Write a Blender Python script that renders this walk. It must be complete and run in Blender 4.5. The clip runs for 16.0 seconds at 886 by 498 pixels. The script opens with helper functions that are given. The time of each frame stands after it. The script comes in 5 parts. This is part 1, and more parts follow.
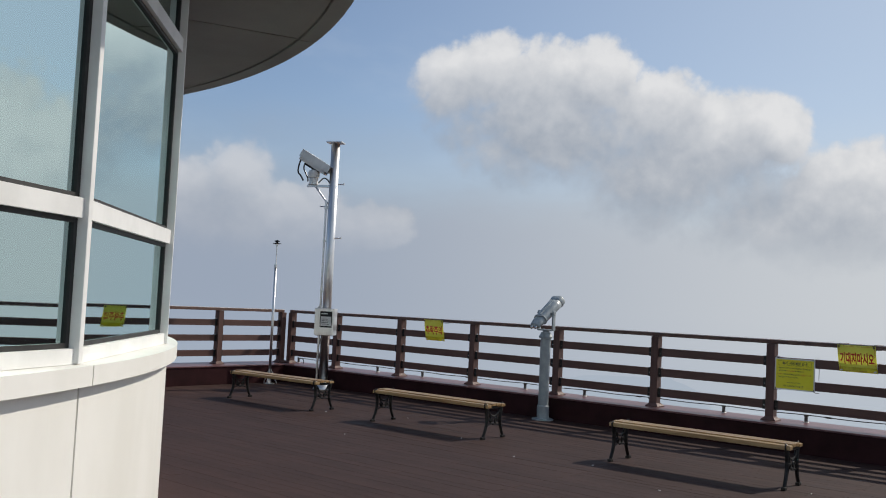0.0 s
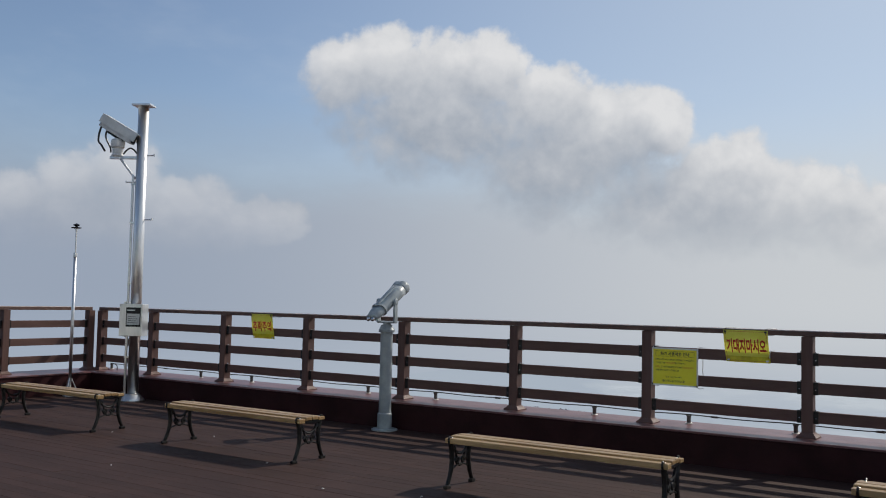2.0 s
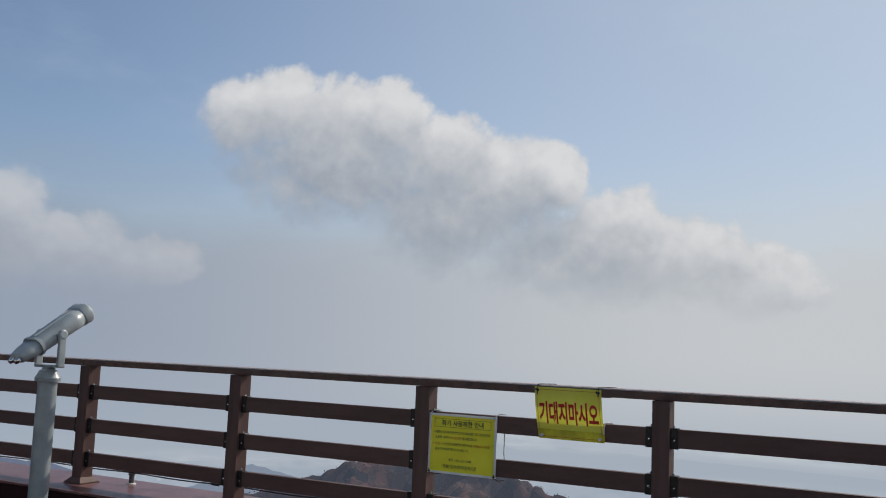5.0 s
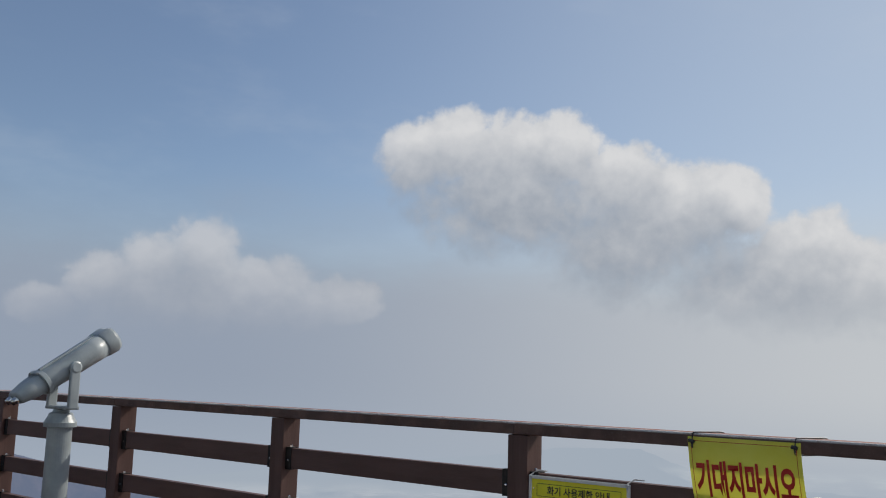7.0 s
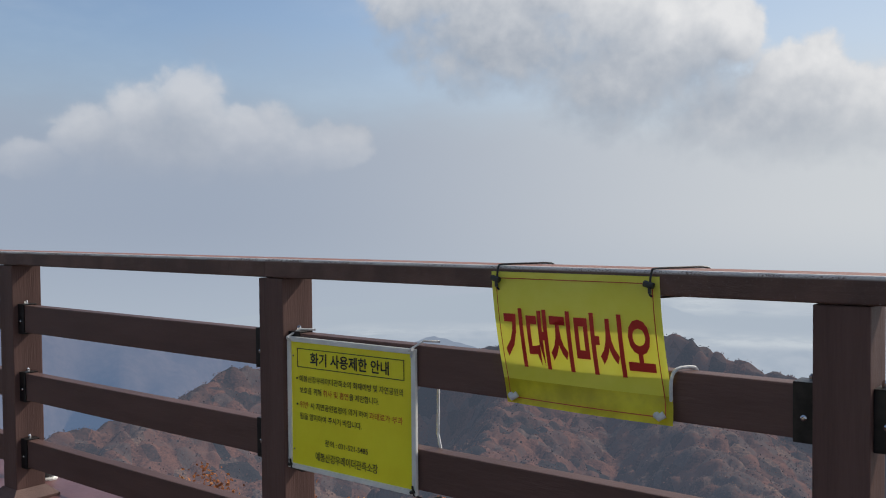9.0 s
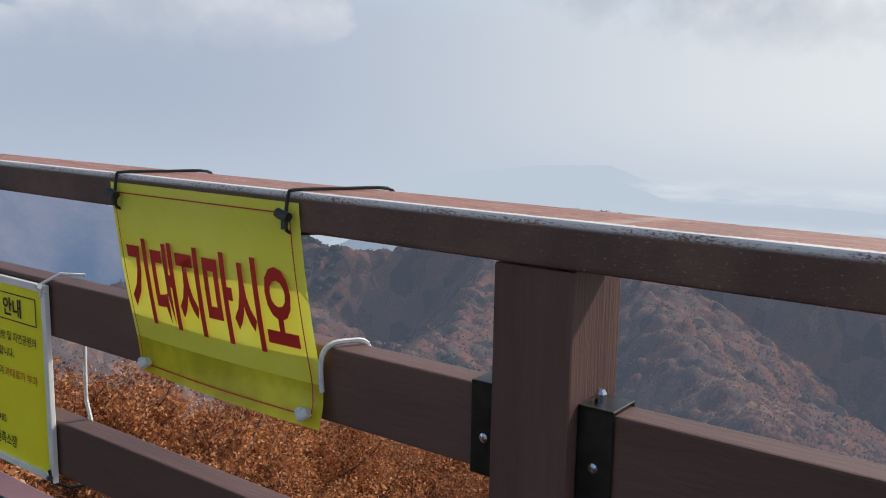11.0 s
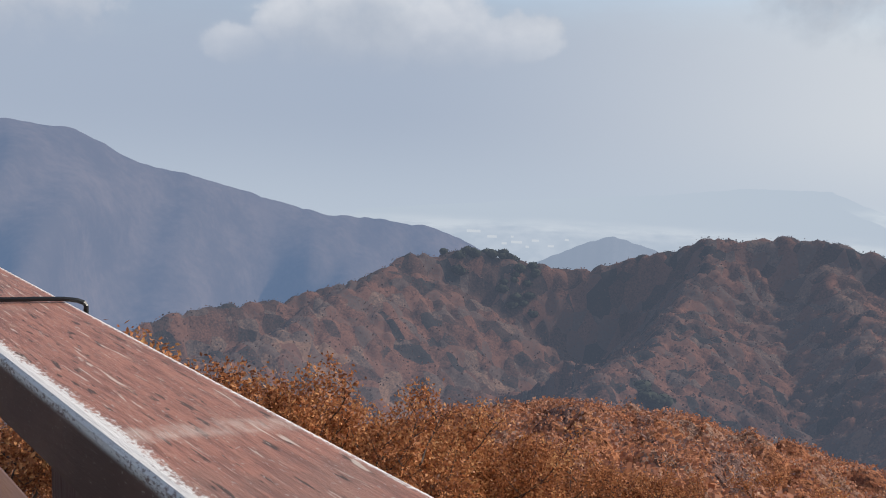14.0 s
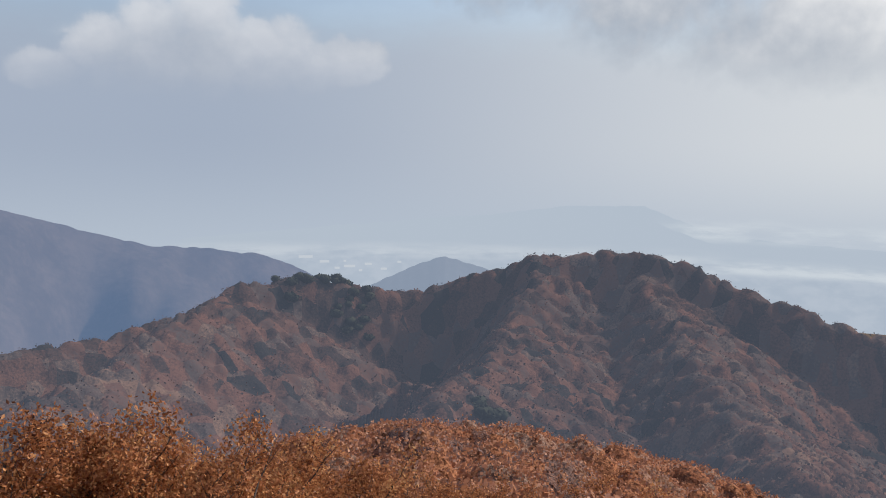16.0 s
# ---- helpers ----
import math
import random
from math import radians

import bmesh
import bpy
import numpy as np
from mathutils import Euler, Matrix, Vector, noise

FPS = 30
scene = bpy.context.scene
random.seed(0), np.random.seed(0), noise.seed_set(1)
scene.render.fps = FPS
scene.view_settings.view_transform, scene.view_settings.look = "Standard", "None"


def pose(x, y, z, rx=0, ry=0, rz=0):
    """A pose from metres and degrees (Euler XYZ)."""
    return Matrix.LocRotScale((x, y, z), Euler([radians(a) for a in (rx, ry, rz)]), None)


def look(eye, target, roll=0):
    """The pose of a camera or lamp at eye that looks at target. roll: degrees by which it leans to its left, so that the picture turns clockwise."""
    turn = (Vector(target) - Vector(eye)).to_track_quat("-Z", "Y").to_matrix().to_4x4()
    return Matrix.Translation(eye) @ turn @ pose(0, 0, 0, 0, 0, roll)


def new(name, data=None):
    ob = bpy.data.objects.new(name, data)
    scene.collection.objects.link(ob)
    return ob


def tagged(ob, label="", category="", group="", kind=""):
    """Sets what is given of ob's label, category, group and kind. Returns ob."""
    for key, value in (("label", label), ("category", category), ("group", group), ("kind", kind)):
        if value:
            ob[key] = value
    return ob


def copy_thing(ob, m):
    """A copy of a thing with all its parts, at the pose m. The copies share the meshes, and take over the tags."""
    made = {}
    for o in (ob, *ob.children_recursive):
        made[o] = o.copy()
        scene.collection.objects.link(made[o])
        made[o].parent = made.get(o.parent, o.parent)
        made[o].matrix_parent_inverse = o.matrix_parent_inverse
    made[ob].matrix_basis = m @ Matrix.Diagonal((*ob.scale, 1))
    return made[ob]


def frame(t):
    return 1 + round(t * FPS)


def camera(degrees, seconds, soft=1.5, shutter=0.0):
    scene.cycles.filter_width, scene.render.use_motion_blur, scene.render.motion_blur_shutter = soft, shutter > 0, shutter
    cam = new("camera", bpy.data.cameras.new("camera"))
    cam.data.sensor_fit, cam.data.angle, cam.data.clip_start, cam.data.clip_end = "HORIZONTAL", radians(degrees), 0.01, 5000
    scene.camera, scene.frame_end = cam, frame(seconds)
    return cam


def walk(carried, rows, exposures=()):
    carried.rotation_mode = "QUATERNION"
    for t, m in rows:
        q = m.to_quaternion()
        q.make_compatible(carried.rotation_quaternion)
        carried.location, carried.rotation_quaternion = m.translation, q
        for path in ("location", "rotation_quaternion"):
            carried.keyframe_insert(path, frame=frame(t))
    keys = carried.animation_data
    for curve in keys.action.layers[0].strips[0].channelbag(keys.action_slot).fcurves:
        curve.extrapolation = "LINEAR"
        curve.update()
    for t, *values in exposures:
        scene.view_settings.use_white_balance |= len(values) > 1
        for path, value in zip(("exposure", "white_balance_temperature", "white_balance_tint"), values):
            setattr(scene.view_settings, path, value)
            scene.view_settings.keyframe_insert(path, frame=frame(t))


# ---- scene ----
cam = camera(51.9, 16.0, 1.05)
PATH = [
    (0, (-0.893, 0.348, 1.775), (-0.773, 2.341, 1.896), 2.7),
    (0.5, (-0.497, 0.935, 1.75), (-0.257, 2.918, 1.854), 2.1),
    (1, (-0.28, 1.531, 1.707), (0.009, 3.508, 1.803), 1.6),
    (1.5, (-0.02, 2.174, 1.72), (0.297, 4.146, 1.821), 1.2),
    (2, (0.293, 2.76, 1.738), (0.642, 4.726, 1.852), 1.2),
    (2.5, (0.653, 3.391, 1.768), (1.053, 5.346, 1.898), 1.5),
    (3, (1.031, 3.967, 1.731), (1.495, 5.907, 1.871), 2.0),
    (3.5, (1.438, 4.581, 1.714), (1.973, 6.502, 1.861), 2.2),
    (4, (1.907, 5.153, 1.726), (2.52, 7.05, 1.885), 2.3),
    (6.5, (3.525, 7.866, 1.685), (3.822, 9.82, 1.987), 2.2),
    (7, (3.728, 8.343, 1.704), (3.912, 10.314, 1.987), 1.6),
    (7.5, (3.942, 8.819, 1.655), (4.082, 10.8, 1.888), 0.7),
    (8, (4.19, 9.25, 1.62), (4.341, 11.239, 1.769), -0.0),
    (8.5, (4.465, 9.617, 1.616), (4.652, 11.608, 1.671), -0.22),
    (9, (4.819, 9.879, 1.624), (5.026, 11.867, 1.561), -0.5),
    (9.5, (5.065, 10.09, 1.598), (5.289, 12.07, 1.428), -0.04),
    (10, (5.276, 10.275, 1.6), (5.576, 12.235, 1.345), 0.82),
    (12.5, (5.963, 10.855, 1.711), (5.943, 12.825, 1.366), 1.1),
    (13, (6.094, 10.895, 1.704), (5.944, 12.863, 1.381), 1.2),
    (13.5, (6.163, 10.989, 1.707), (5.956, 12.954, 1.396), 1.6),
    (14, (6.186, 11.065, 1.725), (6.001, 13.034, 1.428), 1.9),
    (14.5, (6.212, 11.098, 1.734), (6.096, 13.074, 1.45), 2.1),
    (15, (6.26, 11.05, 1.765), (6.216, 13.032, 1.498), 1.9),
    (15.5, (6.32, 11.04, 1.77), (6.366, 13.023, 1.518), 1.6),
    (16, (6.39, 11.02, 1.772), (6.569, 12.997, 1.535), 0.9),
]
EXPOSURES = [(0, 0.0), (2.5, -0.05), (4, -0.08), (6.5, -0.18), (7.5, -0.09), (8.5, -0.06), (9.5, 0.23), (10, 0.36), (12.5, 0.36), (13.5, 0.30), (16, 0.18)]
walk(cam, [(t, look(eye, target, roll)) for t, eye, target, roll in PATH], EXPOSURES)

# ---------- light ----------
SUN_AZ, SUN_EL = 63.0, 39.0          # degrees from +y towards +x, and above the horizon
sun_dir = Vector((math.sin(radians(SUN_AZ)) * math.cos(radians(SUN_EL)), math.cos(radians(SUN_AZ)) * math.cos(radians(SUN_EL)), math.sin(radians(SUN_EL))))
sun_data = bpy.data.lights.new("sun", "SUN")
sun_data.energy, sun_data.angle, sun_data.color = 3.6, radians(0.6), (1.0, 0.92, 0.81)
sun = new("sun", sun_data)
sun.matrix_world = look(sun_dir * 100, (0, 0, 0))


class Nodes:
    """Short hand for building node trees."""

    def __init__(self, tree):
        self.tree = tree
        tree.nodes.clear()

    def add(self, kind, **props):
        n = self.tree.nodes.new(kind)
        for k, v in props.items():
            if k == "op":
                n.operation = v
            elif k == "mode":
                n.blend_type = v
        return n

    def link(self, a, b):
        self.tree.links.new(a, b)

    def put(self, socket, value):
        if isinstance(value, bpy.types.NodeSocket):
            self.link(value, socket)
        else:
            socket.default_value = value

    def math(self, op, a, b=0.0, c=None, clamp=False):
        n = self.add("ShaderNodeMath", op=op)
        n.use_clamp = clamp
        self.put(n.inputs[0], a)
        self.put(n.inputs[1], b)
        if c is not None:
            self.put(n.inputs[2], c)
        return n.outputs[0]

    def smooth(self, x, lo, hi):
        n = self.add("ShaderNodeMapRange")
        n.interpolation_type = "SMOOTHSTEP"
        self.put(n.inputs[0], x)
        n.inputs[1].default_value, n.inputs[2].default_value = lo, hi
        n.inputs[3].default_value, n.inputs[4].default_value = 0.0, 1.0
        return n.outputs[0]

    def mix(self, fac, a, b, mode="MIX"):
        n = self.add("ShaderNodeMix")
        n.data_type, n.blend_type = "RGBA", mode
        self.put(n.inputs[0], fac)
        for s, v in ((n.inputs[6], a), (n.inputs[7], b)):
            self.put(s, (*v, 1.0) if isinstance(v, tuple) and len(v) == 3 else v)
        return n.outputs[2]

    def noise(self, vector, scale, detail=4.0, rough=0.55, distort=0.0):
        n = self.add("ShaderNodeTexNoise")
        if vector is not None:
            self.link(vector, n.inputs["Vector"])
        n.inputs["Scale"].default_value, n.inputs["Detail"].default_value = scale, detail
        n.inputs["Roughness"].default_value, n.inputs["Distortion"].default_value = rough, distort
        return n

    def scaled(self, vector, x, y, z):
        n = self.add("ShaderNodeMapping")
        self.link(vector, n.inputs["Vector"])
        n.inputs["Scale"].default_value = (x, y, z)
        return n.outputs[0]


# ---------- sky ----------
world = bpy.data.worlds.new("sky")
scene.world = world
world.use_nodes = True
W = Nodes(world.node_tree)
coord = W.add("ShaderNodeTexCoord").outputs["Generated"]
sky = W.add("ShaderNodeTexSky")
sky.sky_type, sky.sun_disc = "NISHITA", False
sky.sun_elevation, sky.sun_rotation = radians(SUN_EL), radians(SUN_AZ)
sky.air_density, sky.dust_density, sky.ozone_density, sky.altitude = 1.0, 1.2, 1.5, 600
# heaps of cumulus: azimuth, elevation, half width, half height in degrees
HEAPS = [(3.4, 13.7, 2.4, 2.4), (6.2, 14.4, 3.0, 2.4), (9.5, 14.0, 3.4, 2.6), (12.9, 14.2, 2.8, 2.5), (16.4, 12.6, 2.9, 2.6), (20.0, 10.8, 3.2, 2.5), (23.0, 11.0, 2.6, 2.3), (27, 8.0, 3.6, 2.4),
         (31.5, 6.6, 3.8, 2.2), (36, 4.8, 4.0, 2.0), (9.5, 11.2, 6.5, 3.2), (18, 9.0, 7.0, 3.4), (26, 6.0, 8.0, 3.0), (-9.2, 7.3, 2.2, 2.2), (-12.4, 6.4, 2.2, 1.9),
         (-15.2, 5.3, 2.2, 1.6), (-18.4, 3.6, 2.0, 1.2), (-5.8, 5.6, 2.8, 1.8), (-1.0, 4.8, 2.6, 1.4), (-9.0, 4.4, 8.0, 2.2), (-34, 6, 8, 3.0), (62, 8, 14, 5), (-62, 8, 12, 4), (112, 11, 20, 6),
         (-112, 9, 22, 5), (165, 10, 25, 5)]


def angles_of(vector):
    s = W.add("ShaderNodeSeparateXYZ")
    W.link(vector, s.inputs[0])
    return (W.math("MULTIPLY", W.math("ARCTAN2", s.outputs[0], s.outputs[1]), 57.2958), W.math("MULTIPLY", W.math("ARCSINE", s.outputs[2]), 57.2958))


def moved(vector, x, y, z):
    n = W.add("ShaderNodeVectorMath", op="ADD")
    W.link(vector, n.inputs[0])
    n.inputs[1].default_value = (x, y, z)
    return n.outputs[0]


def heap_depth(vector, heaps):
    """How far inside the heaps a direction lies, their bodies slightly warped."""
    a, e = angles_of(vector)
    bend = W.noise(vector, 11.0, 2.0, 0.5)
    parts_ = W.add("ShaderNodeSeparateColor")
    W.link(bend.outputs["Color"], parts_.inputs[0])
    a = W.math("MULTIPLY_ADD", W.math("SUBTRACT", parts_.outputs[0], 0.5), 1.6, a)
    e = W.math("MULTIPLY_ADD", W.math("SUBTRACT", parts_.outputs[1], 0.5), 1.2, e)
    best = None
    for ca, ce, ra, re in heaps:
        x = W.math("DIVIDE", W.math("SUBTRACT", a, ca), ra)
        y = W.math("DIVIDE", W.math("SUBTRACT", e, ce), re)
        d = W.math("SUBTRACT", 1.0, W.math("MULTIPLY_ADD", x, x, W.math("MULTIPLY", y, y)))
        best = d if best is None else W.math("SMOOTH_MAX", best, d, 0.35)
    return W.math("MAXIMUM", best, -3.0)


def billows(vector):
    """Rounded cauliflower swellings at three sizes."""
    bend = W.noise(vector, 26.0, 3.0, 0.55)
    v = W.mix(0.030, vector, bend.outputs["Color"], "ADD")
    total = None
    for scale, amount in ((15.0, 0.42), (34.0, 0.42), (80.0, 0.20)):
        n = W.add("ShaderNodeTexVoronoi")
        n.feature = "SMOOTH_F1"
        n.inputs["Smoothness"].default_value = 0.35
        W.link(v, n.inputs["Vector"])
        n.inputs["Scale"].default_value = scale
        b = W.math("MULTIPLY", W.math("SUBTRACT", 0.47, n.outputs["Distance"]), amount * 1.6)
        total = b if total is None else W.math("ADD", total, b)
    fray = W.noise(vector, 60.0, 5.0, 0.65)
    return W.math("MULTIPLY_ADD", W.math("SUBTRACT", fray.outputs[0], 0.5), 0.85, total)


az, el = angles_of(coord)
body = heap_depth(coord, HEAPS)
swell = billows(coord)
dens = W.math("ADD", W.math("ADD", body, 0.22), swell)
side_light = W.math("SUBTRACT", swell, billows(moved(coord, 0.012, 0.0, 0.020)))
top_light = W.math("SUBTRACT", body, heap_depth(moved(coord, 0.020, 0.0, 0.062), HEAPS[:21]))
lit = W.math("MULTIPLY_ADD", side_light, 0.26, W.math("MULTIPLY_ADD", top_light, 0.20, 0.22), clamp=True)
near_heap = W.smooth(az, -3.0, 4.0)                       # the heap to the north lies deeper in the haze
crisp = W.smooth(top_light, -0.5, 0.9)
mask = W.mix(W.math("MULTIPLY", crisp, W.math("MULTIPLY_ADD", near_heap, 0.5, 0.5)), W.smooth(dens, -0.55, 1.15), W.smooth(dens, -0.15, 0.50))
cloud_col = W.mix(lit, (0.300, 0.345, 0.415), (0.76, 0.76, 0.765))
cloud_col = W.mix(W.math("MULTIPLY_ADD", near_heap, -0.42, 0.42), cloud_col, (0.42, 0.44, 0.50))
blue = W.mix(1.0, sky.outputs[0], (0.098, 0.100, 0.104), "MULTIPLY")
veil_side = W.smooth(az, -12, 38)
veil = W.mix(veil_side, (0.320, 0.375, 0.47), (0.60, 0.625, 0.65))
high = W.mix(W.math("MULTIPLY_ADD", veil_side, 0.51, 0.06), blue, (0.52, 0.60, 0.68))
thin = W.noise(W.scaled(coord, 1.0, 1.0, 2.5), 4.0, 5.0, 0.6)
high = W.mix(W.math("MULTIPLY", W.smooth(thin.outputs[0], 0.45, 0.75), 0.14), high, (0.62, 0.67, 0.73))
wisps = W.math("MULTIPLY", W.math("SUBTRACT", thin.outputs[0], 0.5), 7.0)
rise = W.math("ADD", el, wisps)
under = W.mix(W.smooth(rise, 3.0, 13.0), veil, high)      # haze thinning upwards between the heaps
col = W.mix(W.math("MULTIPLY", mask, W.math("MULTIPLY_ADD", near_heap, 0.20, 0.76)), under, cloud_col)
col = W.mix(W.smooth(rise, 0.0, 8.5), veil, col)          # and swallowing their feet
col = W.mix(W.smooth(el, -8.0, 0.5), (0.40, 0.46, 0.54), col)
bg = W.add("ShaderNodeBackground")
W.link(col, bg.inputs[0])
bg.inputs[1].default_value = 1.0
W.link(bg.outputs[0], W.add("ShaderNodeOutputWorld").inputs[0])


# ---------- materials ----------
def material(name, dark, light, rough=0.6, metal=0.0, scale=6.0, stretch=(1, 1, 1), fine=60.0, bump=0.15, fine_amount=0.35,
             piece=0.0, island=0.0, spec=0.5, bump_distance=0.004):
    """Two-scale variation between two colours, with fine relief. piece, island: how far single pieces differ."""
    m = bpy.data.materials.new(name)
    m.use_nodes = True
    N = Nodes(m.node_tree)
    c = N.scaled(N.add("ShaderNodeTexCoord").outputs["Object"], *stretch)
    big = N.noise(c, scale, 4.0, 0.6)
    small = N.noise(c, fine, 3.0, 0.6)
    f = N.math("MULTIPLY_ADD", N.math("SUBTRACT", small.outputs[0], 0.5), fine_amount * 2, N.smooth(big.outputs[0], 0.3, 0.7), clamp=True)
    if piece:
        info = N.add("ShaderNodeObjectInfo")
        f = N.math("MULTIPLY_ADD", N.math("SUBTRACT", info.outputs["Random"], 0.5), piece * 2, f, clamp=True)
    if island:
        geo = N.add("ShaderNodeNewGeometry")
        f = N.math("MULTIPLY_ADD", N.math("SUBTRACT", geo.outputs["Random Per Island"], 0.5), island * 2, f, clamp=True)
    p = N.add("ShaderNodeBsdfPrincipled")
    N.link(N.mix(f, dark, light), p.inputs["Base Color"])
    N.put(p.inputs["Roughness"], N.math("MULTIPLY_ADD", small.outputs[0], 0.2, rough - 0.1, clamp=True))
    p.inputs["Metallic"].default_value = metal
    p.inputs["Specular IOR Level"].default_value = spec
    b = N.add("ShaderNodeBump")
    b.inputs["Strength"].default_value, b.inputs["Distance"].default_value = bump, bump_distance
    N.link(small.outputs[0], b.inputs["Height"])
    N.link(b.outputs[0], p.inputs["Normal"])
    N.link(p.outputs[0], N.add("ShaderNodeOutputMaterial").inputs[0])
    return m


def leaf_material(name, colours, pass_light=0.35, air=None, cell=0.0):
    """Leaves: colours picked leaf by leaf and tree by tree, with light coming through."""
    m = bpy.data.materials.new(name)
    m.use_nodes = True
    N = Nodes(m.node_tree)
    ramp = N.add("ShaderNodeValToRGB")
    cr = ramp.color_ramp
    while len(cr.elements) < len(colours):
        cr.elements.new(0.5)
    for i, c in enumerate(colours):
        cr.elements[i].position, cr.elements[i].color = i / (len(colours) - 1), (*c, 1)
    geo = N.add("ShaderNodeNewGeometry")
    info = N.add("ShaderNodeObjectInfo")
    patch = N.noise(geo.outputs["Position"], 0.012, 3.0, 0.5)
    f = N.math("MULTIPLY_ADD", geo.outputs["Random Per Island"], 0.25 if cell else 0.55, N.math("MULTIPLY", info.outputs["Random"], 0.25))
    f = N.math("ADD", f, N.math("MULTIPLY_ADD", patch.outputs[0], 1.2, -0.5), clamp=True)
    if cell:         # far off, whole crowns differ more than their sprays
        v = N.add("ShaderNodeTexVoronoi")
        N.link(N.scaled(geo.outputs["Position"], 1, 1, 0.3), v.inputs["Vector"])
        v.inputs["Scale"].default_value = 1 / cell
        tint = N.add("ShaderNodeSeparateColor")
        N.link(v.outputs["Color"], tint.inputs[0])
        f = N.math("MULTIPLY_ADD", N.math("SUBTRACT", tint.outputs[0], 0.5), 0.75, f, clamp=True)
    N.link(f, ramp.inputs[0])
    d, t, mx = N.add("ShaderNodeBsdfDiffuse"), N.add("ShaderNodeBsdfTranslucent"), N.add("ShaderNodeMixShader")
    N.link(ramp.outputs[0], d.inputs[0])
    N.link(ramp.outputs[0], t.inputs[0])
    mx.inputs[0].default_value = pass_light
    N.link(d.outputs[0], mx.inputs[1])
    N.link(t.outputs[0], mx.inputs[2])
    shader = mx.outputs[0]
    if not air:      # dry leaves near by glint a little
        gl, gm_ = N.add("ShaderNodeBsdfGlossy"), N.add("ShaderNodeMixShader")
        gl.inputs["Color"].default_value, gl.inputs["Roughness"].default_value = (0.9, 0.88, 0.85, 1), 0.38
        gm_.inputs[0].default_value = 0.012
        N.link(shader, gm_.inputs[1])
        N.link(gl.outputs[0], gm_.inputs[2])
        shader = gm_.outputs[0]
    if air:      # emission stands in for hundreds of metres of haze before a far hillside
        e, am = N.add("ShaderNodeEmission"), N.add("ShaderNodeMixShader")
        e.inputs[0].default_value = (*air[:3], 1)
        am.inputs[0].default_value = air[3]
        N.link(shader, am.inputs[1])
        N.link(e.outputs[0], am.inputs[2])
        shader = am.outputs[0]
    N.link(shader, N.add("ShaderNodeOutputMaterial").inputs[0])
    return m


def worn_rail_material():
    """Brown stained handrail, bare and whitish along its inner top edge, scuffed and grained on top."""
    m = bpy.data.materials.new("worn_handrail_paint")
    m.use_nodes = True
    N = Nodes(m.node_tree)
    c = N.add("ShaderNodeTexCoord").outputs["Object"]
    sep = N.add("ShaderNodeSeparateXYZ")
    N.link(c, sep.inputs[0])
    grain = N.noise(N.scaled(c, 14, 190, 80), 1.0, 6.0, 0.75)
    blotch = N.noise(c, 9.0, 4.0, 0.6)
    specks = N.noise(N.scaled(c, 150, 360, 360), 1.0, 5.0, 0.72)
    scratch = N.noise(N.scaled(c, 14, 240, 60), 1.0, 3.0, 0.5, 0.8)
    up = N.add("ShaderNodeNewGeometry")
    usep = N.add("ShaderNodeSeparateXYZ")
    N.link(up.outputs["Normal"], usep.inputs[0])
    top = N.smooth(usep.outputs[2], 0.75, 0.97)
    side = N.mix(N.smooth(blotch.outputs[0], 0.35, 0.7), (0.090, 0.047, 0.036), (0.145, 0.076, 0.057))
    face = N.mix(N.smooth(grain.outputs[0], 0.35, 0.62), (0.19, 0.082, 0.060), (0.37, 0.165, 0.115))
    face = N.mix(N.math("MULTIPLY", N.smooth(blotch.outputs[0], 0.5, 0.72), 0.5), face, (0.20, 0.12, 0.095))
    face = N.mix(N.math("MULTIPLY", N.smooth(grain.outputs[0], 0.60, 0.72), 0.85), face, (0.05, 0.035, 0.028))
    dashes = N.noise(N.scaled(c, 22, 210, 60), 1.0, 3.0, 0.6)
    face = N.mix(N.math("MULTIPLY", N.smooth(dashes.outputs[0], 0.60, 0.66), 0.85), face, (0.045, 0.032, 0.026))
    pale = N.noise(N.scaled(c, 16, 75, 60), 1.0, 6.0, 0.78)
    face = N.mix(N.math("MULTIPLY", N.smooth(pale.outputs[0], 0.56, 0.70), 0.6), face, (0.44, 0.29, 0.22))
    wander = N.math("MULTIPLY_ADD", sep.outputs[1], -0.44, N.math("MULTIPLY_ADD", N.math("SUBTRACT", blotch.outputs[0], 0.5), 0.03, sep.outputs[0]))
    strip = N.math("ABSOLUTE", N.math("SUBTRACT", N.math("FRACT", N.math("MULTIPLY_ADD", wander, 0.47, 0.594)), 0.5))
    strip = N.math("SUBTRACT", 1.0, N.smooth(strip, 0.003, 0.011))
    face = N.mix(N.math("MULTIPLY", strip, N.math("MULTIPLY", N.smooth(pale.outputs[0], 0.36, 0.60), 0.7)), face, (0.50, 0.37, 0.31))
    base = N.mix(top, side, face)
    fleck = N.smooth(specks.outputs[0], 0.61, 0.66)
    base = N.mix(N.math("MULTIPLY", fleck, 0.75), base, (0.42, 0.36, 0.33))
    thin = N.math("MULTIPLY", N.smooth(scratch.outputs[0], 0.62, 0.69), top)
    base = N.mix(N.math("MULTIPLY", thin, 0.85), base, (0.55, 0.45, 0.38))
    edge = N.math("ABSOLUTE", N.math("ADD", sep.outputs[1], 0.0555))
    rag = N.math("MULTIPLY_ADD", N.math("SUBTRACT", specks.outputs[0], 0.5), 0.030, edge)
    rag = N.math("MULTIPLY_ADD", N.math("SUBTRACT", blotch.outputs[0], 0.5), 0.014, rag)
    high = N.smooth(sep.outputs[2], 0.019, 0.026)
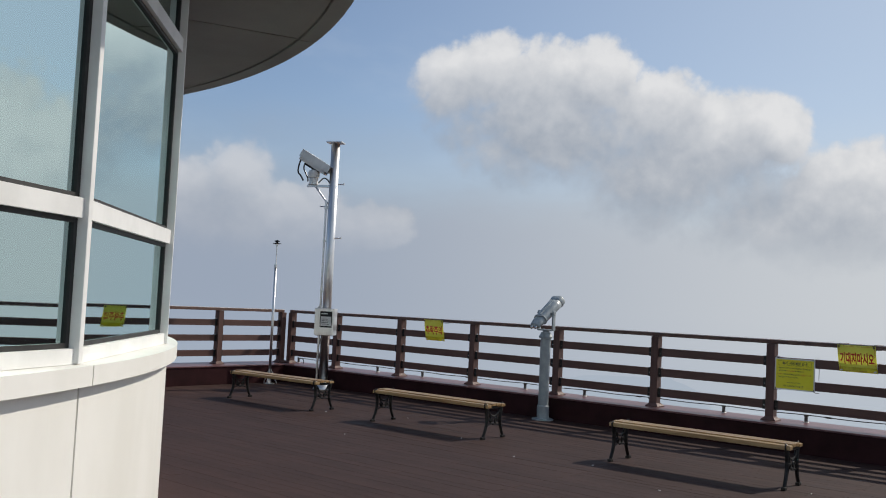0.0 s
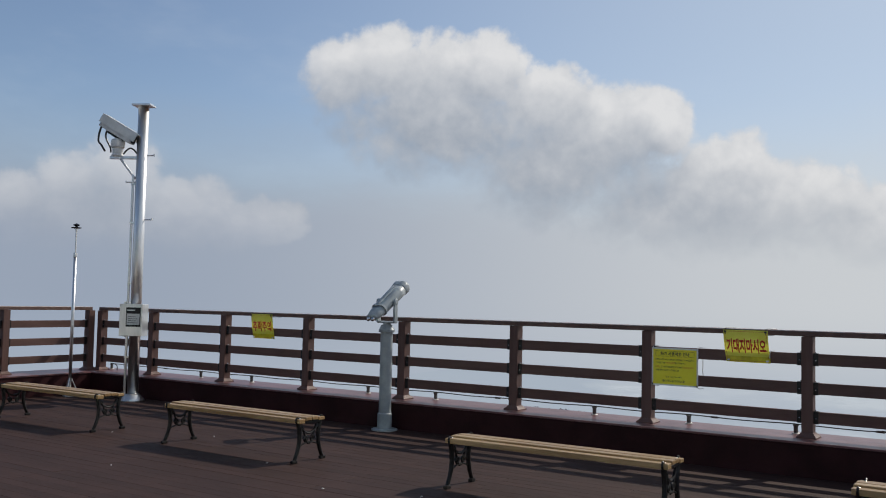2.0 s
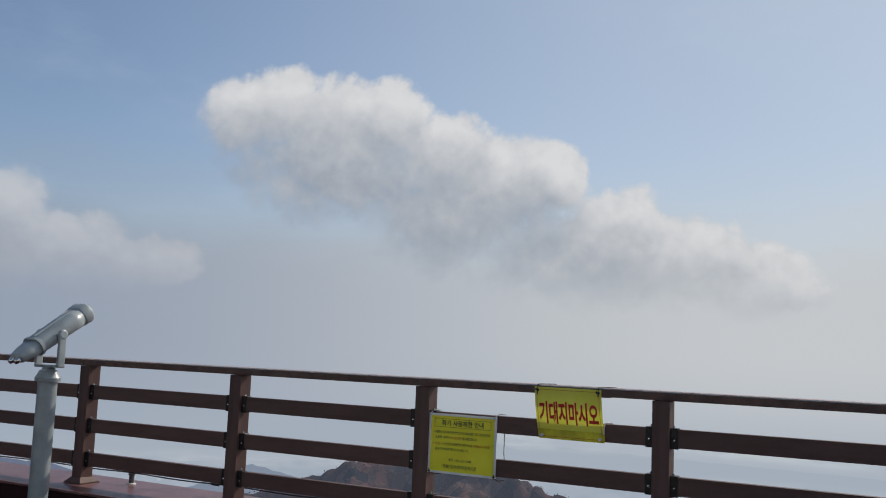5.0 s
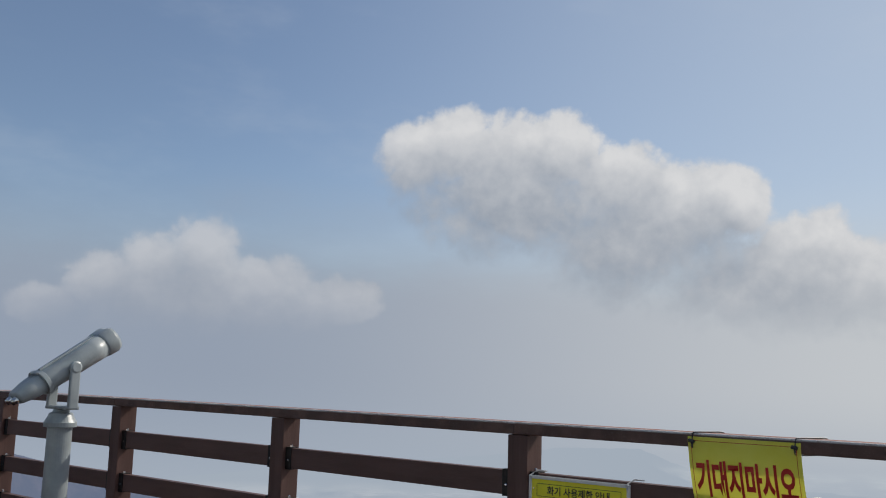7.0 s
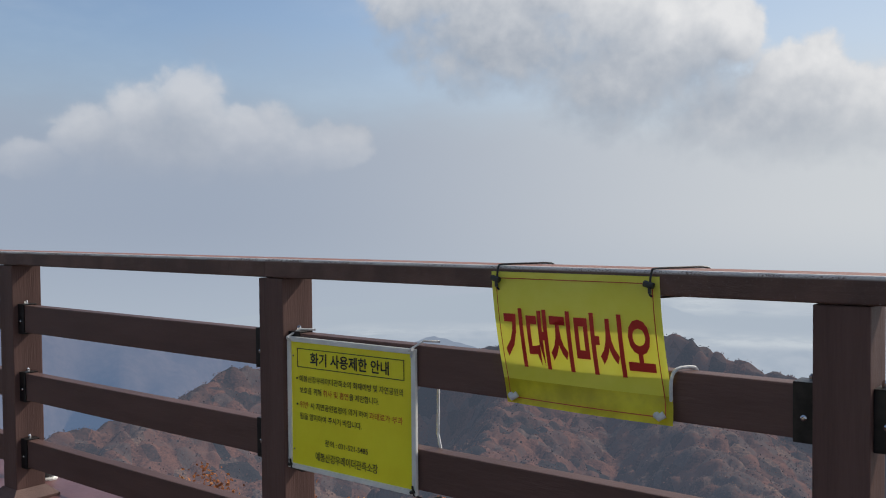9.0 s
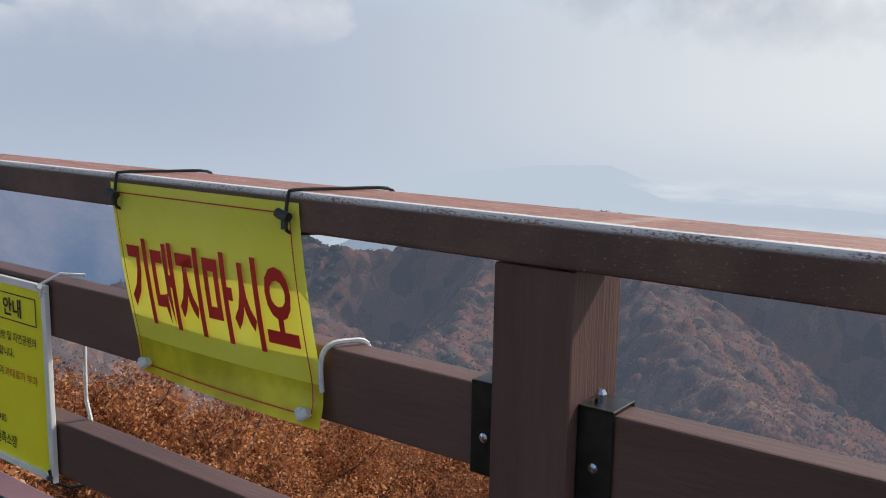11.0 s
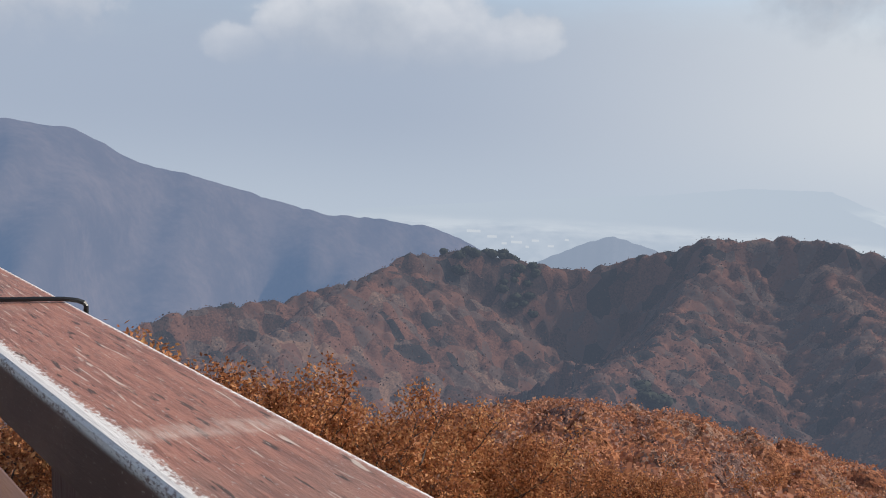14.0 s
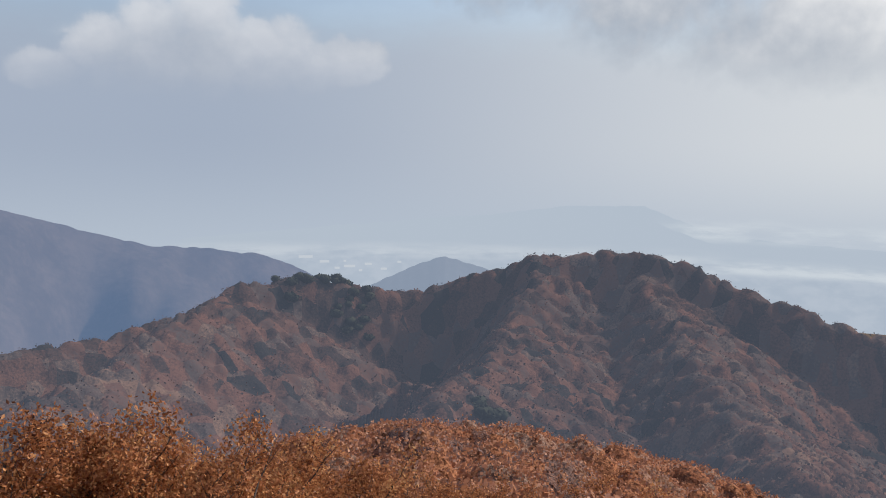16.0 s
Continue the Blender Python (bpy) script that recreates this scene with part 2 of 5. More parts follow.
    bare = N.math("MULTIPLY", N.math("SUBTRACT", 1.0, N.smooth(rag, 0.0045, 0.0100)), high)
    edge2 = N.math("MULTIPLY_ADD", N.math("SUBTRACT", specks.outputs[0], 0.5), 0.014, N.math("ABSOLUTE", N.math("SUBTRACT", sep.outputs[1], 0.058)))
    bare2 = N.math("MULTIPLY", N.math("SUBTRACT", 1.0, N.smooth(edge2, 0.001, 0.004)), high)
    base = N.mix(N.math("MAXIMUM", bare, bare2), base, (0.68, 0.64, 0.61))
    p = N.add("ShaderNodeBsdfPrincipled")
    N.link(base, p.inputs["Base Color"])
    p.inputs["Roughness"].default_value = 0.6
    b = N.add("ShaderNodeBump")
    b.inputs["Strength"].default_value, b.inputs["Distance"].default_value = 0.35, 0.003
    N.link(grain.outputs[0], b.inputs["Height"])
    N.link(b.outputs[0], p.inputs["Normal"])
    N.link(p.outputs[0], N.add("ShaderNodeOutputMaterial").inputs[0])
    return m


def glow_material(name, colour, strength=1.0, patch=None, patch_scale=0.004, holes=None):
    """Far distance, its daylight and kilometres of haze put in as emission. holes: noise threshold and scale at which
    it thins out to nothing.
    """
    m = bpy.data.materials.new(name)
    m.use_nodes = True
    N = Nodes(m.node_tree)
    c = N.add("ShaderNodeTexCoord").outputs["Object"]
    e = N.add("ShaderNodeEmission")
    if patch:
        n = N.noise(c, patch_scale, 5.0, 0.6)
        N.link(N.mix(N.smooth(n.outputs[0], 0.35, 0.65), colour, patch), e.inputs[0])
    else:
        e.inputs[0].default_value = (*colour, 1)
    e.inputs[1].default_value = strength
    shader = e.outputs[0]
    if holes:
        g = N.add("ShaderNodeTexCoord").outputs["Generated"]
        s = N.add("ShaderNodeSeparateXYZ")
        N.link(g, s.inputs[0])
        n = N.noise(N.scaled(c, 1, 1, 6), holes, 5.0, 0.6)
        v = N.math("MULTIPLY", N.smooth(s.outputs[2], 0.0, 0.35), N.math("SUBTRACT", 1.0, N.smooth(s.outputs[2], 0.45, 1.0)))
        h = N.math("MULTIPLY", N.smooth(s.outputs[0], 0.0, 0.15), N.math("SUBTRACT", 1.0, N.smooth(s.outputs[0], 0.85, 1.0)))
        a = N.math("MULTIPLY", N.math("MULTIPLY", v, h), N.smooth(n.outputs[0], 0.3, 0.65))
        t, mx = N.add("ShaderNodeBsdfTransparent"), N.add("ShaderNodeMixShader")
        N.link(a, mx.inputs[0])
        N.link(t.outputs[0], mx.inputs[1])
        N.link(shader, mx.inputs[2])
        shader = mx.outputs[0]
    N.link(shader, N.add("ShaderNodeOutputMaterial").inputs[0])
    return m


def glass_material():
    m = bpy.data.materials.new("tinted_glass")
    m.use_nodes = True
    N = Nodes(m.node_tree)
    g, t, mx, f = N.add("ShaderNodeBsdfGlossy"), N.add("ShaderNodeBsdfTransparent"), N.add("ShaderNodeMixShader"), N.add("ShaderNodeFresnel")
    g.inputs["Color"].default_value, g.inputs["Roughness"].default_value = (0.80, 0.985, 0.98, 1), 0.015
    t.inputs[0].default_value = (0.62, 0.90, 0.88, 1)
    f.inputs[0].default_value = 1.5
    N.put(mx.inputs[0], N.math("MULTIPLY_ADD", f.outputs[0], 0.5, 0.62, clamp=True))
    N.link(t.outputs[0], mx.inputs[1])
    N.link(g.outputs[0], mx.inputs[2])
    N.link(mx.outputs[0], N.add("ShaderNodeOutputMaterial").inputs[0])
    return m


M_POST = material("brown_powder_coat", (0.089, 0.049, 0.042), (0.143, 0.081, 0.069), 0.55, 0.0, 5.0, (1, 1, 0.05), 190.0, 0.45, 0.5, piece=0.12, spec=0.25)
M_RAIL = material("brown_rail_paint", (0.089, 0.049, 0.042), (0.143, 0.081, 0.069), 0.5, 0.0, 5.0, (0.15, 1, 1), 120.0, 0.25, 0.3, piece=0.15, spec=0.25)
M_HANDRAIL = worn_rail_material()
M_BRACKET = material("black_steel", (0.012, 0.012, 0.013), (0.03, 0.028, 0.028), 0.4, 0.6, 20.0)
M_STEEL = material("stainless_steel", (0.62, 0.62, 0.62), (0.80, 0.80, 0.79), 0.36, 1.0, 8.0, (1, 1, 0.15), 90.0, 0.06)
M_STUD = material("dull_zinc", (0.07, 0.07, 0.07), (0.13, 0.13, 0.13), 0.5, 0.3, 12.0)
# riser and cap are both maroon; sunlight is painted into the paler cap
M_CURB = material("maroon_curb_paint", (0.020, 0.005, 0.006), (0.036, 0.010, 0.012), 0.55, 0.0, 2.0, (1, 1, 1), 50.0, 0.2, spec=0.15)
M_CAP = material("sunlit_maroon_cap", (0.13, 0.058, 0.058), (0.20, 0.096, 0.095), 0.35, 0.0, 3.0, (1, 1, 1), 45.0, 0.15)
M_DECK = material("brown_deck_board", (0.027, 0.0130, 0.0105), (0.056, 0.0290, 0.0240), 0.7, 0.0, 0.7, (0.5, 1, 1), 30.0, 0.2, 0.2, piece=0.06, spec=0.2)
M_DECK_FAR = material("brown_deck_board_far", (0.027, 0.0130, 0.0105), (0.056, 0.0290, 0.0240), 0.7, 0.0, 0.7, (0.5, 1, 1), 30.0, 0.2, 0.2, island=0.06, spec=0.2)
M_UNDER = material("dark_underdeck", (0.010, 0.009, 0.009), (0.018, 0.015, 0.014), 0.9)
M_WOOD = material("varnished_pine_slat", (0.235, 0.135, 0.055), (0.40, 0.27, 0.13), 0.36, 0.0, 7.0, (0.2, 4, 4), 40.0, 0.15, 0.3, piece=0.2)
M_IRON = material("black_cast_iron", (0.010, 0.010, 0.011), (0.028, 0.027, 0.026), 0.45, 0.5, 18.0, (1, 1, 1), 120.0, 0.25)
M_SCOPE = material("grey_blue_enamel", (0.25, 0.285, 0.30), (0.35, 0.39, 0.405), 0.35, 0.0, 5.0, (1, 1, 1), 160.0, 0.12, 0.15)
M_LENS = material("dark_lens", (0.008, 0.009, 0.012), (0.015, 0.016, 0.02), 0.08)
M_CHROME = material("bright_metal", (0.55, 0.55, 0.55), (0.75, 0.75, 0.75), 0.15, 1.0)
M_WHITE = material("white_panel_paint", (0.76, 0.75, 0.70), (0.86, 0.85, 0.81), 0.45, 0.0, 0.9, (1, 1, 0.4), 40.0, 0.05, 0.12)
M_FRAME = material("white_aluminium_frame", (0.70, 0.70, 0.68), (0.82, 0.82, 0.80), 0.4, 0.0, 2.0, (1, 1, 1), 60.0, 0.05, 0.15)
M_GASKET = material("black_gasket", (0.012, 0.012, 0.012), (0.025, 0.024, 0.023), 0.6)
M_SOFFIT = material("grey_soffit_panel", (0.20, 0.19, 0.17), (0.27, 0.26, 0.235), 0.5, 0.0, 0.6, (1, 1, 1), 30.0, 0.05, 0.12)
M_ROOM = material("room_plaster", (0.42, 0.44, 0.42), (0.52, 0.54, 0.52), 0.8)
M_ROOM_FLOOR = material("room_floor", (0.22, 0.20, 0.17), (0.30, 0.27, 0.23), 0.5)
M_BLIND = material("pale_roller_blind", (0.55, 0.60, 0.58), (0.66, 0.70, 0.68), 0.8, 0.0, 3.0, (1, 1, 0.2))
M_GLASS = glass_material()
def vinyl_material(name, dark, light, scale, through_light=0.16):
    """Thin coloured sheet that lets the sun shine through."""
    m = material(name, dark, light, 0.35, 0.0, scale, (1, 1, 1), 30.0, 0.08, 0.15)
    N = m.node_tree
    p = next(n for n in N.nodes if n.type == "BSDF_PRINCIPLED")
    out = next(n for n in N.nodes if n.type == "OUTPUT_MATERIAL")
    t, mx = N.nodes.new("ShaderNodeBsdfTranslucent"), N.nodes.new("ShaderNodeMixShader")
    N.links.new(p.inputs["Base Color"].links[0].from_socket, t.inputs[0])
    mx.inputs[0].default_value = through_light
    N.links.new(p.outputs[0], mx.inputs[1])
    N.links.new(t.outputs[0], mx.inputs[2])
    N.links.new(mx.outputs[0], out.inputs[0])
    return m


M_YELLOW = vinyl_material("yellow_vinyl", (0.90, 0.85, 0.08), (0.95, 0.91, 0.13), 6.0)
M_YELLOW_DEEP = vinyl_material("deep_yellow_vinyl", (0.62, 0.53, 0.015), (0.90, 0.80, 0.03), 9.0, 0.26)
M_PLATE = material("yellow_plate", (0.88, 0.77, 0.02), (0.94, 0.85, 0.03), 0.4, 0.0, 5.0, (1, 1, 1), 30.0, 0.03, 0.15)
M_ALU = material("pale_sign_frame", (0.70, 0.69, 0.65), (0.82, 0.81, 0.77), 0.45, 0.0, 10.0)
M_RED = material("red_ink", (0.50, 0.015, 0.012), (0.60, 0.03, 0.02), 0.45)
M_INK = material("black_ink", (0.012, 0.012, 0.012), (0.02, 0.02, 0.02), 0.5)
M_ORANGE = material("orange_ink", (0.55, 0.12, 0.01), (0.62, 0.16, 0.01), 0.5)
M_TIE = material("black_cable_tie", (0.010, 0.010, 0.010), (0.02, 0.02, 0.02), 0.4)
M_WHITE_TIE = material("white_cord", (0.55, 0.55, 0.54), (0.72, 0.72, 0.70), 0.6, 0.0, 40.0)
M_CAMERA = material("camera_housing_paint", (0.55, 0.56, 0.54), (0.68, 0.68, 0.66), 0.4)
M_BARK = material("oak_bark", (0.055, 0.042, 0.034), (0.12, 0.095, 0.078), 0.9, 0.0, 3.0, (1, 1, 0.3), 30.0, 0.5)
M_SOIL = material("leaf_litter_slope", (0.055, 0.036, 0.024), (0.11, 0.066, 0.042), 0.95, 0.0, 0.02, (1, 1, 1), 0.4, 0.4, 0.3)
M_LEAF = leaf_material("russet_oak_leaves", [(0.090, 0.042, 0.030), (0.300, 0.112, 0.050), (0.520, 0.215, 0.090), (0.680, 0.370, 0.160), (0.480, 0.300, 0.190)])
M_MID = leaf_material("russet_woods", [(0.260, 0.170, 0.150), (0.380, 0.164, 0.098), (0.480, 0.212, 0.111), (0.360, 0.239, 0.195), (0.460, 0.276, 0.156)], pass_light=0.3)
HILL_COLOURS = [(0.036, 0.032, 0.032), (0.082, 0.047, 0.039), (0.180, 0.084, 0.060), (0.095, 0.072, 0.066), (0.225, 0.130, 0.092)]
# haze over the facing hill: emission colour and its share
AIR_GLOW = (0.165, 0.203, 0.275, 0.26)
M_HILL = leaf_material("hazy_woods", HILL_COLOURS, pass_light=0.3, air=AIR_GLOW, cell=5.0)


def canopy_material(name, colours, cell, air=None, coarse=1.0):
    """A closed canopy seen from afar: each crown its own tint, leaf grain within it."""
    m = bpy.data.materials.new(name)
    m.use_nodes = True
    N = Nodes(m.node_tree)
    pos = N.add("ShaderNodeTexCoord").outputs["Object"]
    v = N.add("ShaderNodeTexVoronoi")
    N.link(N.scaled(pos, 1, 1, 0.3), v.inputs["Vector"])
    v.inputs["Scale"].default_value = 1 / cell
    sep = N.add("ShaderNodeSeparateColor")
    N.link(v.outputs["Color"], sep.inputs[0])
    patch, grain = N.noise(pos, 0.012, 3.0, 0.5), N.noise(pos, 1.1, 4.0, 0.7)
    f = N.math("MULTIPLY_ADD", sep.outputs[0], 0.85, N.math("MULTIPLY_ADD", patch.outputs[0], 1.2, -0.58))
    f = N.math("MULTIPLY_ADD", N.math("SUBTRACT", grain.outputs[0], 0.5), 0.7, f, clamp=True)
    ramp = N.add("ShaderNodeValToRGB")
    cr = ramp.color_ramp
    while len(cr.elements) < len(colours):
        cr.elements.new(0.5)
    for k, col_ in enumerate(colours):
        cr.elements[k].position, cr.elements[k].color = k / (len(colours) - 1), (*col_, 1)
    N.link(f, ramp.inputs[0])
    d = N.add("ShaderNodeBsdfDiffuse")
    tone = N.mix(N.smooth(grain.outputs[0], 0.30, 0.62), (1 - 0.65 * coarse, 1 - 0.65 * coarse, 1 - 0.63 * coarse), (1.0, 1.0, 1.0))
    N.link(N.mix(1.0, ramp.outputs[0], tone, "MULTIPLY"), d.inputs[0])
    bmp = N.add("ShaderNodeBump")
    bmp.inputs["Strength"].default_value, bmp.inputs["Distance"].default_value = 0.9 * coarse, 0.9
    N.link(grain.outputs[0], bmp.inputs["Height"])
    N.link(bmp.outputs[0], d.inputs["Normal"])
    shader = d.outputs[0]
    # haze over the canopy, mixed in as even emission
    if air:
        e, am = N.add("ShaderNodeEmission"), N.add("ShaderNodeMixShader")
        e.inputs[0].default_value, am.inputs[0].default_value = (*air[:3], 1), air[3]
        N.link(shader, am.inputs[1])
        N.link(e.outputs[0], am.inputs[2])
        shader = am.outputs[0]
    N.link(shader, N.add("ShaderNodeOutputMaterial").inputs[0])
    return m


M_CANOPY = canopy_material("hazy_canopy", HILL_COLOURS, 6.0, AIR_GLOW, 0.42)
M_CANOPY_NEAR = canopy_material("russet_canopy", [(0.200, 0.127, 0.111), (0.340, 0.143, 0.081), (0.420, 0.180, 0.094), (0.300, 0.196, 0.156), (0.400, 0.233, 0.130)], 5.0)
# the pines get their own share of haze emission
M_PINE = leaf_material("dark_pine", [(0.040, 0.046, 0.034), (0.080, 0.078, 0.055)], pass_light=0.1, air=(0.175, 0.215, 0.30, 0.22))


# ---------- mesh helpers ----------
def link_mesh(name, bm, mat, parent=None, smooth=False):
    me = bpy.data.meshes.new(name)
    bm.normal_update()
    if smooth:
        for f in bm.faces:
            f.smooth = True
    bm.to_mesh(me)
    bm.free()
    me.materials.append(mat)
    ob = new(name, me)
    if parent is not None:
        ob.parent = parent
    return ob


def part(name, bm, mat, parent, label="", smooth=False, at=None):
    ob = link_mesh(name, bm, mat, parent, smooth)
    if at is not None:
        ob.matrix_basis = at
    if label:
        ob["label"] = label
    return ob


def thing(name, m, label, category, group="", kind=""):
    ob = new(name)
    ob.matrix_basis = m
    ob.empty_display_size = 0.1
    return tagged(ob, label, category, group, kind)


def box(bm, lo, hi, m=None, bevel=0.0, segments=2):
    c = [(a + b) / 2 for a, b in zip(lo, hi)]
    d = [b - a for a, b in zip(lo, hi)]
    r = bmesh.ops.create_cube(bm, size=1.0, matrix=(m or Matrix()) @ Matrix.Translation(c) @ Matrix.Diagonal((*d, 1)))
    if bevel:
        edges = list({e for v in r["verts"] for e in v.link_edges})
        bmesh.ops.bevel(bm, geom=edges, offset=bevel, segments=segments, affect="EDGES", profile=0.6)
    return bm


def boxes(*items, bevel=0.0):
    bm = bmesh.new()
    for lo, hi in items:
        box(bm, lo, hi, None, bevel)
    return bm


def lathe(bm, profile, sides=24, m=None, cap=True):
    """Turn (radius, z) pairs about z."""
    m = m or Matrix()
    rings = []
    for r, z in profile:
        rings.append([bm.verts.new(m @ Vector((r * math.cos(2 * math.pi * i / sides), r * math.sin(2 * math.pi * i / sides), z))) for i in range(sides)])
    for a, b in zip(rings, rings[1:]):
        for i in range(sides):
            j = (i + 1) % sides
            bm.faces.new((a[i], a[j], b[j], b[i]))
    if cap:
        bm.faces.new(list(reversed(rings[0])))
        bm.faces.new(rings[-1])
    return bm


def tube(bm, points, radius, sides=8, taper=None):
    """A round bar along points; radius may taper to another value."""
    pts = [Vector(p) for p in points]
    rings, side = [], None
    for i, p in enumerate(pts):
        d = (pts[min(i + 1, len(pts) - 1)] - pts[max(i - 1, 0)]).normalized()
        if side is None:
            side = d.orthogonal().normalized()
        side = (side - d * side.dot(d)).normalized()
        up = d.cross(side)
        r = radius if taper is None else radius + (taper - radius) * i / (len(pts) - 1)
        rings.append([bm.verts.new(p + (side * math.cos(a) + up * math.sin(a)) * r) for a in (2 * math.pi * k / sides for k in range(sides))])
    for a, b in zip(rings, rings[1:]):
        for k in range(sides):
            j = (k + 1) % sides
            bm.faces.new((a[k], a[j], b[j], b[k]))
    bm.faces.new(list(reversed(rings[0])))
    bm.faces.new(rings[-1])
    return bm


def arc(n, f):
    return [f(i / n) for i in range(n + 1)]


# ---------- deck plan: s runs along the front railing, w outwards across it ----------
US, UW = Vector((0.719, -0.695, 0)), Vector((0.695, 0.719, 0))
RAIL_YAW = math.degrees(math.atan2(-0.695, 0.719))
BAY, POST9, RAIL_W = 1.795, -3.93, 12.53
CORNER_S = -16.13


def at_deck(s, w, z=0.0, turn=0.0):
    p = US * s + UW * w
    return pose(p.x, p.y, z, 0, 0, RAIL_YAW + turn)


DECK_FRONT, KERB = 12.17, 0.362
# raised kerb under the front railing, and the one under the side railing
curb = tagged(new("curb_front"), "dark maroon painted parapet kerb along the deck edge", "kerb", kind="structure")
curb.matrix_basis = at_deck(0, 0)
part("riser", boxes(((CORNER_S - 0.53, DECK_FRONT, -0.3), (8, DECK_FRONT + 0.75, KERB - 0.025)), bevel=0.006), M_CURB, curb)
part("cap", boxes(((CORNER_S - 0.56, DECK_FRONT - 0.012, KERB - 0.023), (8, DECK_FRONT + 0.80, KERB)), bevel=0.006), M_CAP, curb, "maroon painted metal cap, coloured paler as if sunlit")
curb2 = tagged(new("curb_side"), "dark maroon painted parapet kerb along the deck side", "kerb", kind="structure")
curb2.matrix_basis = at_deck(0, 0)
SIDE_S = -16.3 + 0.47
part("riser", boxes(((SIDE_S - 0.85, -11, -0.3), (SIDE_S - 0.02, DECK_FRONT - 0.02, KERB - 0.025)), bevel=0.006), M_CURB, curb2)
part("cap", boxes(((SIDE_S - 0.88, -11, KERB - 0.023), (SIDE_S - 0.005, DECK_FRONT - 0.02, KERB)), bevel=0.006), M_CAP, curb2, "maroon painted metal cap, coloured paler as if sunlit")
outer = tagged(link_mesh("wall_outer", boxes(((CORNER_S - 0.45, -11.5, -11.0), (7.9, DECK_FRONT + 0.65, -0.32))), M_WHITE), "pale rendered storey carrying the deck", "wall", kind="structure")
outer.matrix_basis = at_deck(0, 0)

# ---------- round observatory ----------
CX, CY, R_CAP, R_WALL, R_GLASS, R_ROOF = -9.07, 5.84, 6.80, 6.73, 6.68, 8.0
PANES = 20
STEP = 360 / PANES
FIRST = 10.9
obs = tagged(new("round_building"), "round white observatory with tinted windows and wide flat eaves", "building", kind="structure")
obs.matrix_basis = pose(CX, CY, 0, 0, 0, FIRST)


def ring_piece(bm, r0, r1, z0, z1, a0, a1, n):
    """A curved bar between two radii, heights and angles (degrees)."""
    rows = []
    for i in range(n + 1):
        a = radians(a0 + (a1 - a0) * i / n)
        c, s = math.cos(a), math.sin(a)
        rows.append([bm.verts.new((r * c, r * s, z)) for r, z in ((r0, z0), (r1, z0), (r1, z1), (r0, z1))])
    for p, q in zip(rows, rows[1:]):
        for k in range(4):
            j = (k + 1) % 4
            bm.faces.new((p[k], q[k], q[j], p[j]))
    bm.faces.new(rows[0])
    bm.faces.new(list(reversed(rows[-1])))
    return bm


def bar(bm, a, b, z0, z1, depth, out=0.0):
    """A straight bar between two points of the plan, depth inwards from out."""
    a, b = Vector((*a, 0)), Vector((*b, 0))
    d = (b - a).normalized()
    n = Vector((d.y, -d.x, 0))
    vs = [bm.verts.new(p + n * o + Vector((0, 0, z))) for z in (z0, z1) for p, o in ((a, out), (b, out), (b, out - depth), (a, out - depth))]
    for f in ((3, 2, 1, 0), (4, 5, 6, 7), (0, 1, 5, 4), (1, 2, 6, 5), (2, 3, 7, 6), (3, 0, 4, 7)):
        bm.faces.new([vs[i] for i in f])
    return bm


def on_ring(r, deg):
    return (r * math.cos(radians(deg)), r * math.sin(radians(deg)))


